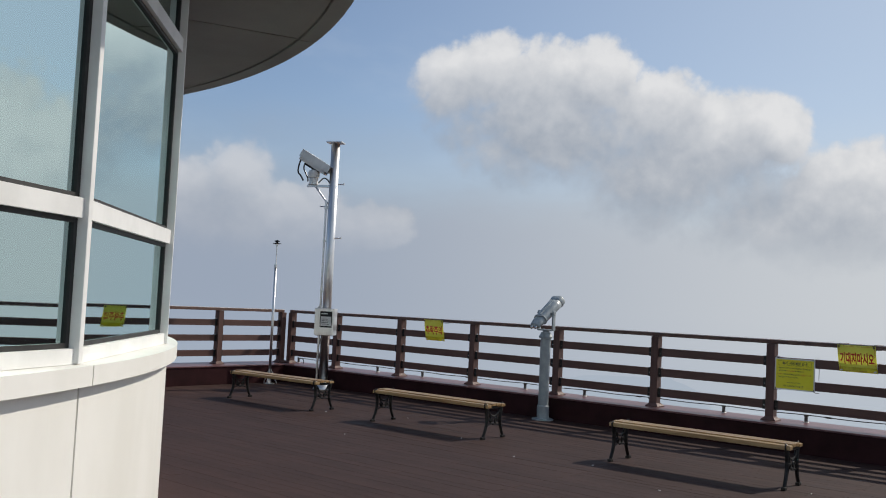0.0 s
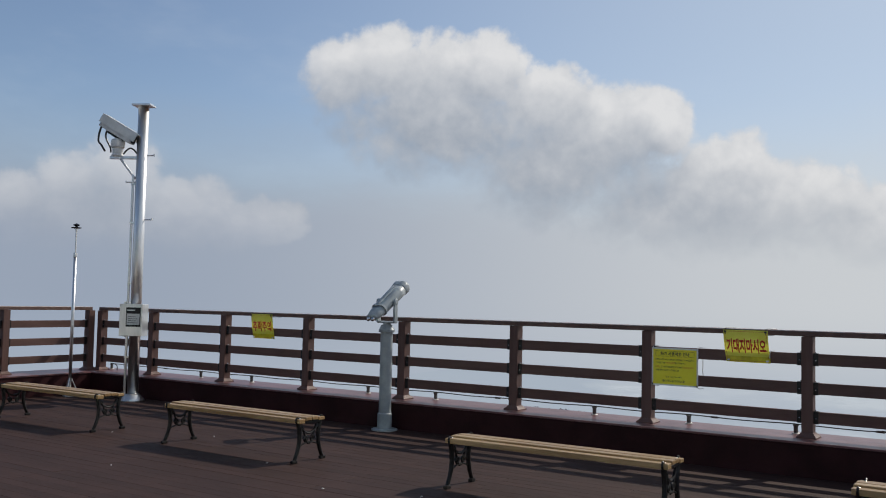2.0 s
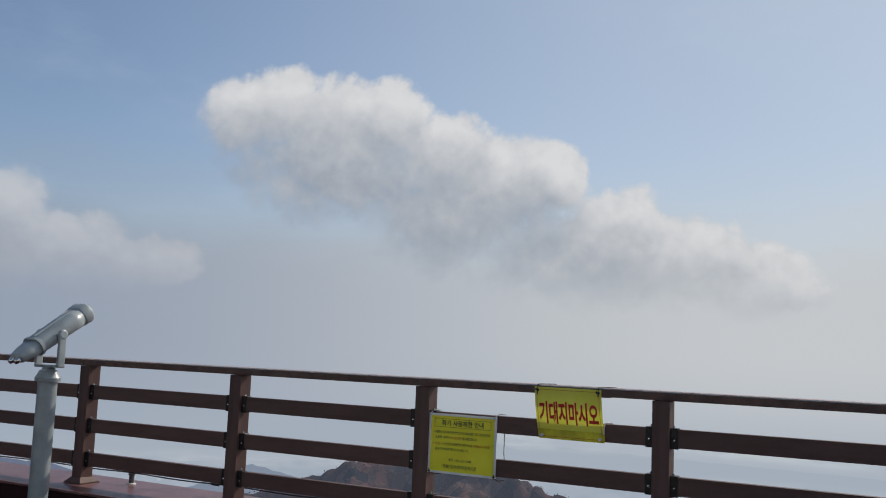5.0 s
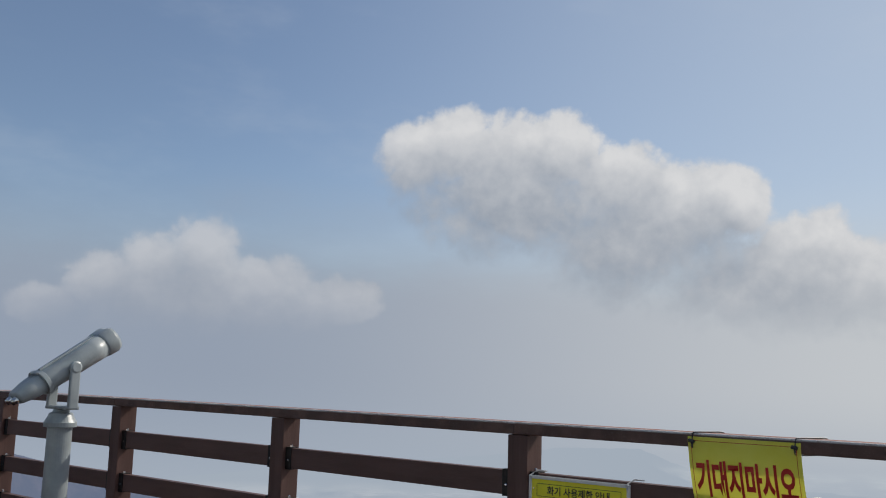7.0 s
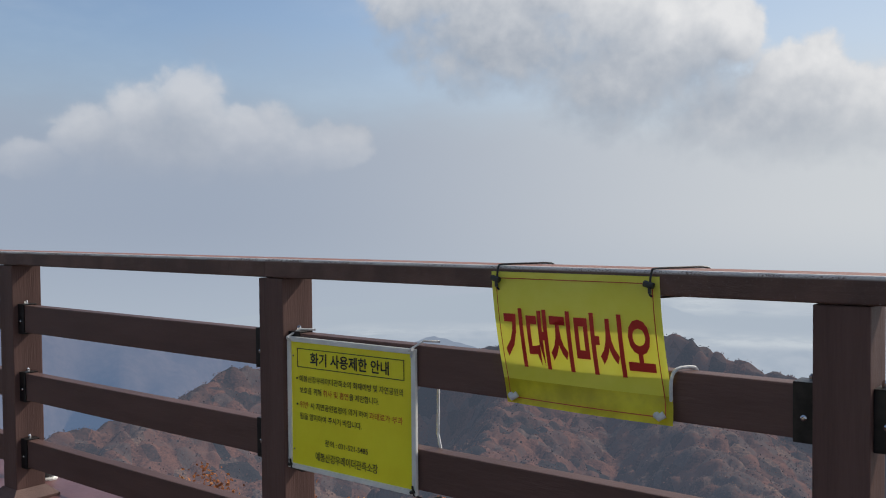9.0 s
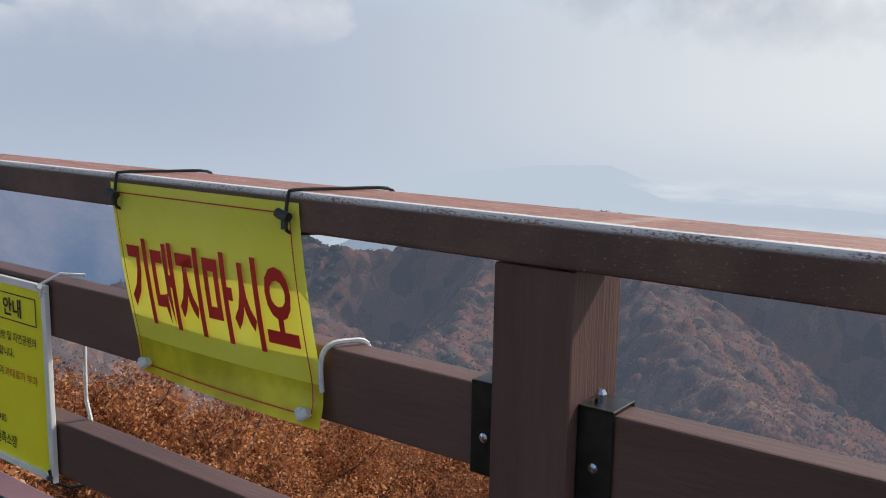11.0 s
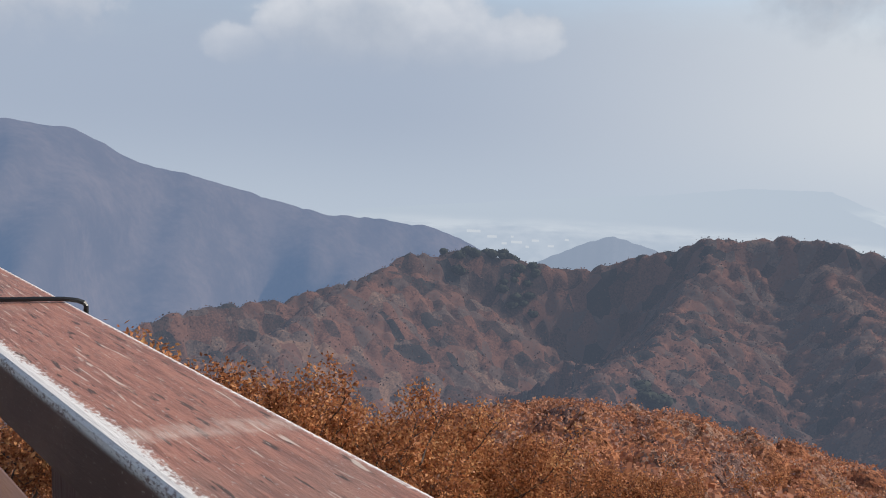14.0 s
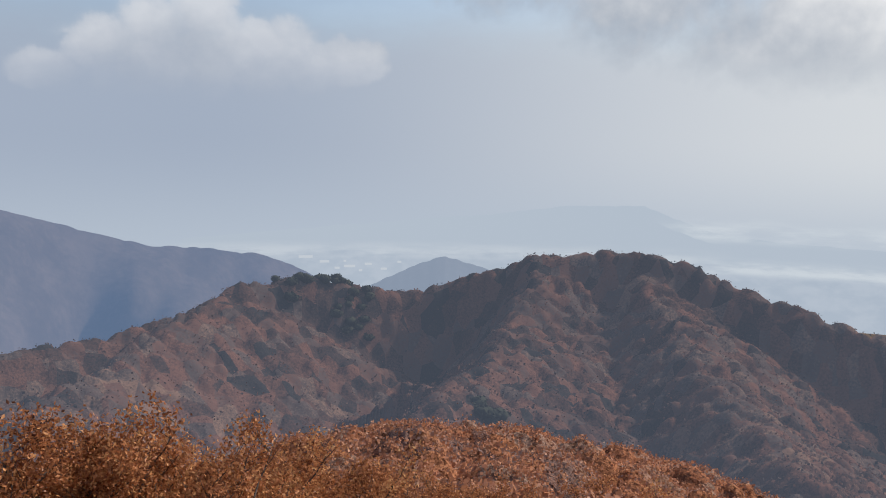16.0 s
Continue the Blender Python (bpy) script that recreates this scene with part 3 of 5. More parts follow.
Z_SILL, Z_LOW, Z_TRANS, Z_HIGH, Z_SOFFIT = 1.39, 1.47, 2.12, 3.54, 4.20
for i in range(PANES):
    a0, a1 = i * STEP, (i + 1) * STEP
    part("wall_panel", ring_piece(bmesh.new(), R_WALL - 0.15, R_WALL, -0.02, Z_SILL - 0.10, a0 + 0.08, a1 - 0.08, 8), M_WHITE, obs, smooth=False)
    part("sill_cap", ring_piece(bmesh.new(), R_GLASS - 0.12, R_CAP, Z_SILL - 0.10, Z_SILL, a0 + 0.05, a1 - 0.05, 8), M_WHITE, obs)
    part("upper_band", ring_piece(bmesh.new(), R_GLASS - 0.10, R_GLASS + 0.02, 4.06, Z_SOFFIT - 0.004, a0, a1, 6), M_GASKET, obs)
    p, q = on_ring(R_GLASS, a0), on_ring(R_GLASS, a1)
    win = part("window", bar(bmesh.new(), p, q, Z_SILL + 0.002, Z_LOW, 0.09, 0.03), M_FRAME, obs)
    part("transom", bar(bmesh.new(), p, q, Z_TRANS, Z_TRANS + 0.10, 0.09, 0.03), M_FRAME, win)
    part("transom", bar(bmesh.new(), p, q, Z_HIGH, Z_HIGH + 0.10, 0.09, 0.03), M_FRAME, win)
    bm = bmesh.new()
    mid = radians(a0)
    box(bm, (R_GLASS - 0.08, -0.024, Z_SILL + 0.004), (R_GLASS + 0.05, 0.024, 4.06), Matrix.Rotation(mid, 4, "Z"), 0.006)
    part("mullion", bm, M_FRAME, win)
    for z0, z1 in ((Z_LOW, Z_TRANS), (Z_TRANS + 0.10, Z_HIGH), (Z_HIGH + 0.10, 4.06)):
        d = (Vector((*q, 0)) - Vector((*p, 0)))
        e = d.normalized()
        a, b = Vector((*p, 0)) + e * 0.025, Vector((*q, 0)) - e * 0.025
        bm = bmesh.new()
        for lo, hi in ((z0, z0 + 0.025), (z1 - 0.025, z1)):
            bar(bm, a[:2], b[:2], lo, hi, 0.04, 0.0)
        for c in (a, b - e * 0.028):
            bar(bm, c[:2], (c + e * 0.028)[:2], z0 + 0.025, z1 - 0.025, 0.04, 0.0)
        part("gasket", bm, M_GASKET, win)
        g = part("pane", bar(bmesh.new(), (a + e * 0.028)[:2], (b - e * 0.028)[:2], z0 + 0.025, z1 - 0.025, 0.008, -0.015), M_GLASS, win, "greenish tinted glass pane")
        g.visible_shadow = False
    if i % 2 == 0:
        s0, s1 = Vector((*on_ring(R_GLASS - 0.35, a0 + 2), 0)), Vector((*on_ring(R_GLASS - 0.35, a1 - 2), 0))
        bm = bmesh.new()
        for k in range(7):
            u0, u1 = s0.lerp(s1, k / 7 + 0.004), s0.lerp(s1, (k + 1) / 7 - 0.004)
            bar(bm, u0[:2], u1[:2], 1.9 + 0.02 * (k % 2), 4.03, 0.006, 0.012 * (k % 2))
        part("blind", bm, M_BLIND, obs, "pale closed blind behind the glass")
bm = bmesh.new()
lathe(bm, [(6.4, -0.02), (6.4, 0.02)], 60)
part("room_floor", bm, M_ROOM_FLOOR, obs)
bm = bmesh.new()
lathe(bm, [(2.2, 0.02), (2.2, 4.05)], 40)
part("core_wall", bm, M_ROOM, obs)
# flat eaves: soffit sheets with open seams, and a thin rim
roof = part("roof", ring_piece(bmesh.new(), 0.02, R_ROOF - 0.02, Z_SOFFIT + 0.03, Z_SOFFIT + 0.40, 0, 360, 96), M_SOFFIT, obs)
SEAM = 360 / 17
for k in range(17):
    a0 = 22.6 - FIRST + k * SEAM
    a1 = min(a0 + SEAM, 22.6 - FIRST + 360)
    part("soffit_panel", ring_piece(bmesh.new(), R_GLASS - 0.05, R_ROOF - 0.17, Z_SOFFIT, Z_SOFFIT + 0.028, a0 + 0.09, a1 - 0.09, 12), M_SOFFIT, roof)
    part("rim_panel", ring_piece(bmesh.new(), R_ROOF - 0.155, R_ROOF, Z_SOFFIT - 0.01, Z_SOFFIT + 0.42, a0 + 0.05, a1 - 0.05, 12), M_SOFFIT, roof)
part("ceiling", ring_piece(bmesh.new(), 0.02, R_GLASS - 0.12, 4.07, Z_SOFFIT - 0.002, 0, 360, 60), M_ROOM, obs)


# ---------- railings ----------
POST_TOP = 1.437
RAIL_ZS = (1.196, 0.888, 0.583)


def post_mesh():
    bm = bmesh.new()
    return box(bm, (-0.050, -0.055, KERB + 0.02), (0.067, 0.080, POST_TOP), None, 0.004)


def base_mesh():
    bm = bmesh.new()
    rows = [(0.105, KERB + 0.001), (0.105, KERB + 0.012), (0.075, KERB + 0.04), (0.064, KERB + 0.055)]
    vs = [[bm.verts.new((0.0085 + sx * r, 0.0125 + sy * (r + 0.008), z)) for sx, sy in ((-1, -1), (1, -1), (1, 1), (-1, 1))] for r, z in rows]
    for a, b in zip(vs, vs[1:]):
        for i in range(4):
            bm.faces.new((a[i], a[(i + 1) % 4], b[(i + 1) % 4], b[i]))
    bm.faces.new(list(reversed(vs[0])))
    bm.faces.new(vs[-1])
    return bm


def bracket_mesh(side):
    """Black U-shaped shoe in which a rail ends, with its screw; side +1 points along +x away from the post."""
    bm = bmesh.new()
    x0, x1 = (0.0675, 0.118) if side > 0 else (-0.098, -0.0505)
    box(bm, (x0, -0.031, -0.066), (x1, -0.026, 0.066), None, 0.001, 1)
    box(bm, (x0, 0.026, -0.066), (x1, 0.031, 0.066), None, 0.001, 1)
    box(bm, (x0, -0.031, -0.068), (x1, 0.031, -0.0625), None, 0.001, 1)
    box(bm, (x0, -0.031, 0.0625), (x1, 0.031, 0.067), None, 0.001, 1)
    return bm


def screw_mesh(side):
    bm = bmesh.new()
    x = 0.094 if side > 0 else -0.074
    lathe(bm, [(0.007, 0), (0.007, 0.003), (0.003, 0.005)], 10, Matrix.Translation((x, -0.0312, -0.012)) @ Matrix.Rotation(math.pi / 2, 4, "X"))
    lathe(bm, [(0.008, 0), (0.008, 0.012), (0.004, 0.018)], 8, Matrix.Translation((x - 0.01 * side, 0.0, 0.065)))
    return bm


def hand_mesh(length):
    bm = bmesh.new()
    box(bm, (0.0004, -0.061, -0.031), (length - 0.0004, 0.061, 0.031), None, 0.007, 3)
    return bm


def railing(name, m, posts, odd=0):
    """Posts at the given distances, three bars in each bay and a length of handrail over every two."""
    top = thing(name, m, "dark brown painted metal railing with three flat bars and a worn handrail", "railing", kind="structure")
    meshes = {}

    def piece(kind, build, mat, parent, place, label=""):
        if kind not in meshes:
            ob = link_mesh(kind.split("|")[0], build(), mat, parent)
            meshes[kind] = ob.data
        else:
            ob = new(kind.split("|")[0], meshes[kind])
            ob.parent = parent
        ob.matrix_basis = place
        if label:
            ob["label"] = label
        return ob

    rng = random.Random(name)
    for i, s in enumerate(posts):
        p = piece("post", post_mesh, M_POST, top, pose(s, 0, 0))
        piece("post_base", base_mesh, M_POST, p, Matrix())
        if i + 1 == len(posts):
            break
        bay = posts[i + 1] - s
        for z in RAIL_ZS:
            r = piece(f"rail|{bay:.3f}", lambda: boxes(((0.0675, -0.0255, -0.061), (bay - 0.0505, 0.0255, 0.061)), bevel=0.004), M_RAIL, top, pose(s, 0, z))
            for side, x in ((1, 0), (-1, bay)):
                piece(f"bracket|{side}", lambda: bracket_mesh(side), M_BRACKET, r, pose(x, 0, 0), "black steel bracket")
                piece(f"screw|{side}", lambda: screw_mesh(side), M_CHROME, r, pose(x, 0, 0), "bright screw")
        if i % 2 == odd or i == 0:
            end = posts[min(i + (2 if i % 2 == odd else 1), len(posts) - 1)]
            j = rng.uniform(-0.003, 0.003)
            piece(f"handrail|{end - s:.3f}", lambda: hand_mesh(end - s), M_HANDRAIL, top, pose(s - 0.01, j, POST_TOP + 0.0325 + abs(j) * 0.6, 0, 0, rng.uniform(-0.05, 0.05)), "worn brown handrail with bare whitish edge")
    return top


railing("railing_front", at_deck(0, RAIL_W), [CORNER_S] + [POST9 + BAY * (k - 9) for k in range(3, 15)], 0)
railing("railing_side", at_deck(-16.3, RAIL_W - 0.13, 0, -90), [1.62 * k for k in range(6)])

# earthing cable on little studs behind the posts
cable = thing("earthing_cable", at_deck(0, 0), "thin dark cable strung on short metal studs along the kerb", "cable")
first = -16.1
studs = [first + 1.2 * k for k in range(16)]
for s in studs:
    bm = bmesh.new()
    lathe(bm, [(0.024, KERB + 0.013), (0.024, KERB + 0.085), (0.032, KERB + 0.087), (0.032, KERB + 0.10)], 14, Matrix.Translation((s, 12.76, 0)))
    stud = part("stud", bm, M_STUD, cable, "grey metal stud")
    part("washer", lathe(bmesh.new(), [(0.042, KERB + 0.0005), (0.042, KERB + 0.008), (0.036, KERB + 0.013)], 14, Matrix.Translation((s, 12.76, 0))), M_ALU, stud, "cream round washer")
run = arc(8 * (len(studs) - 1), lambda t: (studs[0] + (studs[-1] - studs[0]) * t, 12.76, KERB + 0.106 - 0.010 * math.sin(math.pi * t * (len(studs) - 1)) ** 2))
part("wire", tube(bmesh.new(), run, 0.0065, 6), M_TIE, cable)
for s in (-14.6, -11.4, -7.9, -5.0, -3.25):
    part("sleeve", tube(bmesh.new(), [(s - 0.04, 12.76, 0.463), (s + 0.04, 12.76, 0.462)], 0.012, 8), M_TIE, cable)
for s in (-3.02, -15.9):
    bm = bmesh.new()
    tube(bm, [(s - 0.22, 12.75, 0.47), (s - 0.08, 12.74, 0.465), (s - 0.02, 12.735, 0.445), (s, 12.73, 0.415), (s - 0.005, 12.73, KERB)], 0.009, 7)
    part("downlead", bm, M_TIE, cable, "bent end of the cable going into the kerb")


# ---------- signs ----------
def words(text, width, height, bold=0.0, squeeze=True):
    """Flat lettering in a bmesh, lower left at the origin, in the xy plane."""
    c = bpy.data.curves.new("lettering", "FONT")
    c.body, c.size, c.offset, c.extrude, c.resolution_u = text, 1.0, bold, 0.0, 3
    ob = bpy.data.objects.new("lettering", c)
    scene.collection.objects.link(ob)
    me = bpy.data.meshes.new_from_object(ob.evaluated_get(bpy.context.evaluated_depsgraph_get()))
    bm = bmesh.new()
    bm.from_mesh(me)
    bpy.data.objects.remove(ob)
    bpy.data.curves.remove(c)
    bpy.data.meshes.remove(me)
    if not bm.verts:
        return bm
    xs, ys = [v.co.x for v in bm.verts], [v.co.y for v in bm.verts]
    x0, y0, w, h = min(xs), min(ys), max(xs) - min(xs), max(ys) - min(ys)
    ky = height / h
    kx = width / w if squeeze else ky
    for v in bm.verts:
        v.co = ((v.co.x - x0) * kx, (v.co.y - y0) * ky, 0)
    return bm


UPRIGHT = Matrix.Rotation(math.pi / 2, 4, "X")


def lettering(name, text, x, z, width, height, mat, parent, bold=0.0, shape=None, off=0.0):
    """Words standing upright on a sign; shape bends them with it."""
    bm = words(text, width, height, bold)
    if shape is not None:
        bmesh.ops.subdivide_edges(bm, edges=[e for e in bm.edges if e.calc_length() > 0.03], cuts=2)
    bm.transform(Matrix.Translation((x, off, z)) @ UPRIGHT)
    if shape is not None:
        for v in bm.verts:
            v.co = shape(v.co)
    return part(name, bm, mat, parent)


def eased(pts, n=4):
    """A smooth line through some points."""
    P = [Vector(p) for p in pts]
    P = [P[0]] + P + [P[-1]]
    out = []
    for p0, p1, p2, p3 in zip(P, P[1:], P[2:], P[3:]):
        for k in range(n):
            t = k / n
            out.append(0.5 * (2 * p1 + (p2 - p0) * t + (2 * p0 - 5 * p1 + 4 * p2 - p3) * t * t + (3 * p1 - p0 - 3 * p2 + p3) * t ** 3))
    return out + [P[-1]]


def soft_sign(m, width, height, text, letters, label, curl=0.03, group="warning signs on the railing"):
    """A vinyl sheet tied to the handrail, bellied out and curled at its foot."""
    sign = thing("warning_sign", m, label, "sign", group)

    def shape(co):
        x, y, z = co
        u, d = x / width, -z / height
        belly = -0.010 * math.sin(math.pi * u) * d + 0.040 * d ** 1.2 - curl * max(0.0, d - 0.78) ** 2 * 14 * (0.4 + u)
        return Vector((x + 0.028 * d * d, y + belly, z))

    nx, nz = 16, 16
    for name, z0, z1, mat in (("sheet", 0.0, -height * 0.815, M_YELLOW), ("foot", -height * 0.815, -height, M_YELLOW_DEEP)):
        bm = bmesh.new()
        for back in (0.0,):
            grid = [[bm.verts.new(shape(Vector((width * i / nx, back, z0 + (z1 - z0) * k / nz)))) for i in range(nx + 1)] for k in range(nz + 1)]
            for k in range(nz):
                for i in range(nx):
                    q = (grid[k][i], grid[k + 1][i], grid[k + 1][i + 1], grid[k][i + 1])
                    bm.faces.new(q if back == 0.0 else tuple(reversed(q)))
        part(name, bm, mat, sign, "yellow vinyl" if name == "sheet" else "creased deeper yellow lower hem of the vinyl", smooth=True)
    x, z, w, h = letters
    lettering("lettering", text, x, z, w, h, M_RED, sign, 0.035, shape, -0.0055)
    bm = bmesh.new()
    m1, t = 0.016, 0.0022
    for lo, hi in (((m1, -m1 - t), (width - m1, -m1)), ((m1, -height + m1), (width - m1, -height + m1 + t))):
        n = 14
        row = [[bm.verts.new(shape(Vector((lo[0] + (hi[0] - lo[0]) * i / n, -0.0045, zz)))) for i in range(n + 1)] for zz in (lo[1], hi[1])]
        for i in range(n):
            bm.faces.new((row[0][i], row[0][i + 1], row[1][i + 1], row[1][i]))
    for xx in (m1, width - m1 - t):
        n = 14
        row = [[bm.verts.new(shape(Vector((xa, -0.0045, -m1 - (height - 2 * m1) * i / n)))) for i in range(n + 1)] for xa in (xx, xx + t)]
        for i in range(n):
            bm.faces.new((row[0][i], row[0][i + 1], row[1][i + 1], row[1][i]))
    part("border", bm, M_RED, sign, "thin dark red border line")
    for xx in (0.022, width - 0.022):
        bm = bmesh.new()
        tube(bm, eased([(xx, -0.006, -0.02), (xx + 0.004, -0.004, 0.012), (xx + 0.012, 0.004, 0.019), (xx + 0.05, 0.07, 0.0195), (xx + 0.085, 0.133, 0.018), (xx + 0.088, 0.141, 0.0),
                  (xx + 0.07, 0.14, -0.045), (xx + 0.02, 0.07, -0.052), (xx, 0.004, -0.048), (xx, -0.005, -0.03)]), 0.0028, 6)
        tube(bm, [(xx - 0.012, -0.012, -0.016), (xx + 0.012, -0.012, -0.022)], 0.008, 7)
        tube(bm, [(xx, -0.010, -0.014), (xx + 0.004, -0.014, -0.04)], 0.0045, 6)
        part("cable_tie", bm, M_TIE, sign, "black knotted cable tie")
    for xx in (0.03, width - 0.03):
        p = shape(Vector((xx, -0.008, -height + 0.022)))
        bm = bmesh.new()
        tube(bm, [p + Vector((-0.01, 0, 0)), p + Vector((0.0, -0.008, -0.005)), p + Vector((0.012, -0.002, 0.004))], 0.009, 8)
        part("eyelet", bm, M_WHITE_TIE, sign, "pale cord knot in the corner eyelet")
    return sign


SIGN_W = RAIL_W - 0.069
lean = soft_sign(at_deck(-4.81, SIGN_W, 1.486), 0.485, 0.355, "기대지마시오", (0.028, -0.252, 0.43, 0.156),
                 "sagging yellow vinyl sign with red letters tied to the handrail")
bm = bmesh.new()
tube(bm, eased([(0.50, 0.032, -0.30), (0.502, 0.028, -0.25), (0.508, 0.04, -0.225), (0.522, 0.07, -0.221), (0.536, 0.098, -0.228), (0.538, 0.104, -0.27), (0.53, 0.1, -0.345)]), 0.0045, 7)
part("white_cord", bm, M_WHITE_TIE, lean, "white cord looped round the bar")
soft_sign(at_deck(-12.25, SIGN_W, 1.475), 0.46, 0.38, "추락주의", (0.03, -0.27, 0.40, 0.16), "small yellow vinyl sign with red letters tied to the handrail", 0.0)

def sheet(lo, hi):
    """A thin upright sheet facing -y."""
    bm_ = bmesh.new()
    bm_.faces.new([bm_.verts.new(p) for p in ((lo[0], lo[1], lo[2]), (hi[0], lo[1], lo[2]), (hi[0], lo[1], hi[2]), (lo[0], lo[1], hi[2]))])
    return bm_


# framed notice on the upper bars
notice = thing("notice_board", at_deck(-5.655, RAIL_W - 0.030, 0.812), "yellow notice plate with black text in a pale frame", "sign", "warning signs on the railing")
NW, NH = 0.55, 0.435
bm = bmesh.new()
for lo, hi in (((0, -0.012, 0), (NW, 0.0, 0.016)), ((0, -0.012, NH - 0.016), (NW, 0.0, NH)), ((0, -0.012, 0.016), (0.016, 0.0, NH - 0.016)), ((NW - 0.016, -0.012, 0.016), (NW, 0.0, NH - 0.016))):
    box(bm, lo, hi, None, 0.002)
part("frame", bm, M_ALU, notice, "pale aluminium frame")
part("plate", sheet((0.0162, -0.006, 0.0162), (NW - 0.0162, -0.006, NH - 0.0162)), M_PLATE, notice, "yellow printed plate")
bm = bmesh.new()
x0, x1, z0, z1, t = 0.045, NW - 0.045, NH - 0.098, NH - 0.036, 0.0022
for lo, hi in (((x0, -0.008, z0), (x1, -0.0072, z0 + t)), ((x0, -0.008, z1 - t), (x1, -0.0072, z1)), ((x0, -0.008, z0 + t), (x0 + t, -0.0072, z1 - t)), ((x1 - t, -0.008, z0 + t), (x1, -0.0072, z1 - t))):
    box(bm, lo, hi)
part("title_box", bm, M_INK, notice)
OFF = -0.0082
lettering("title", "화기 사용제한 안내", 0.105, NH - 0.088, 0.34, 0.042, M_INK, notice, 0.02, None, OFF)
for txt, x, z, w, mat in (("예봉산강우레이더관측소의 화재예방 및 자연공원의", 0.055, 0.290, 0.445, M_INK), ("보호를 위해", 0.055, 0.252, 0.100, M_INK),
                          ("취사 및 흡연", 0.163, 0.252, 0.112, M_ORANGE), ("을 제한합니다.", 0.279, 0.252, 0.125, M_INK), ("위반", 0.055, 0.205, 0.040, M_ORANGE),
                          ("시 자연공원법령에 의거 하여", 0.105, 0.205, 0.250, M_INK), ("과태료가 부과", 0.363, 0.205, 0.135, M_ORANGE),
                          ("됨을 양지하여 주시기 바랍니다.", 0.055, 0.167, 0.275, M_INK), ("문의 : 031-521-5485", 0.170, 0.092, 0.185, M_INK)):
    lettering("text_line", txt, x, z, w, 0.0215, mat, notice, 0.006, None, OFF)
lettering("signature", "예봉산강우레이더관측소장", 0.125, 0.040, 0.27, 0.029, M_INK, notice, 0.008, None, OFF)
for z in (0.297, 0.212):
    part("bullet", boxes(((0.040, -0.0084, z), (0.046, -0.0072, z + 0.006))), M_INK, notice)
for x, z, mat in ((0.012, NH - 0.004, M_WHITE_TIE), (NW - 0.012, NH - 0.004, M_WHITE_TIE), (0.012, 0.01, M_TIE), (NW - 0.012, 0.01, M_TIE)):
    up = 1 if z > 0.2 else -1
    bm = bmesh.new()
    tube(bm, [(x, -0.015, z - 0.02 * up), (x + 0.004, -0.012, z + 0.008 * up), (x + 0.02, 0.02, z + 0.026 * up), (x + 0.05, 0.06, z + 0.022 * up)], 0.0035, 6)
    tube(bm, [(x - 0.006, -0.014, z), (x + 0.008, -0.018, z + 0.004)], 0.006, 6)
    part("tie", bm, mat, notice)
bm = bmesh.new()
tube(bm, [(NW + 0.035, 0.055, 0.345), (NW + 0.037, 0.05, 0.25), (NW + 0.033, 0.052, 0.18), (NW + 0.046, 0.06, 0.10)], 0.0045, 6)
part("dangling_cord", bm, M_WHITE_TIE, notice, "white cord hanging behind the notice")


# ---------- coin telescope ----------
scope = thing("viewing_telescope", at_deck(-9.18, 11.97), "grey-blue enamelled pay binoculars on a steel pillar by the kerb", "telescope")
bm = bmesh.new()
lathe(bm, [(0.175, 0.0), (0.175, 0.018), (0.165, 0.022), (0.10, 0.024)], 32)
part("flange", bm, M_SCOPE, scope, smooth=False)
part("sleeve", lathe(bmesh.new(), [(0.097, 0.024), (0.097, 0.215), (0.092, 0.225), (0.084, 0.232)], 28), M_SCOPE, scope)
part("pillar", lathe(bmesh.new(), [(0.082, 0.228), (0.082, 1.305)], 32), M_SCOPE, scope)
part("collar", lathe(bmesh.new(), [(0.083, 1.30), (0.108, 1.305), (0.110, 1.335), (0.098, 1.355), (0.082, 1.385), (0.078, 1.40), (0.058, 1.405), (0.05, 1.43)], 32), M_SCOPE, scope)
PITCH = pose(0.0, 0.0, 1.715, 33, 0, 0)   # the body looks out over the rail, nose up
bm = bmesh.new()
box(bm, (-0.125, -0.055, 1.425), (0.135, 0.055, 1.45), None, 0.008)
for x0 in (-0.155, 0.125):
    box(bm, (x0, -0.036, 1.428), (x0 + 0.028, 0.036, 1.715), None, 0.010)
    lathe(bm, [(0.042, 0), (0.042, 0.028), (0.03, 0.034)], 20, Matrix.Translation((x0, 0, 1.715)) @ Matrix.Rotation(math.pi / 2, 4, "Y"))
part("yoke", bm, M_SCOPE, scope, "U-shaped grey yoke")


def shell(bm, rows, n=28, pinch=0.12):
    """A twin-barrel shell: rows of (y, half width, half height)."""
    rings = []
    for y, a, b in rows:
        ring = []
        for i in range(n):
            t = 2 * math.pi * i / n
            k = 1 - pinch * abs(math.cos(t)) ** 0.5 * 0 - pinch * math.exp(-(math.cos(t) / 0.22) ** 2)
            ring.append(bm.verts.new((a * math.copysign(abs(math.cos(t)) ** 0.75, math.cos(t)), y, b * math.sin(t) * k)))
        rings.append(ring)
    for p, q in zip(rings, rings[1:]):
        for i in range(n):
            j = (i + 1) % n
            bm.faces.new((p[i], p[j], q[j], q[i]))
    bm.faces.new(list(reversed(rings[0])))
    bm.faces.new(rings[-1])
    bmesh.ops.recalc_face_normals(bm, faces=bm.faces)
    return bm


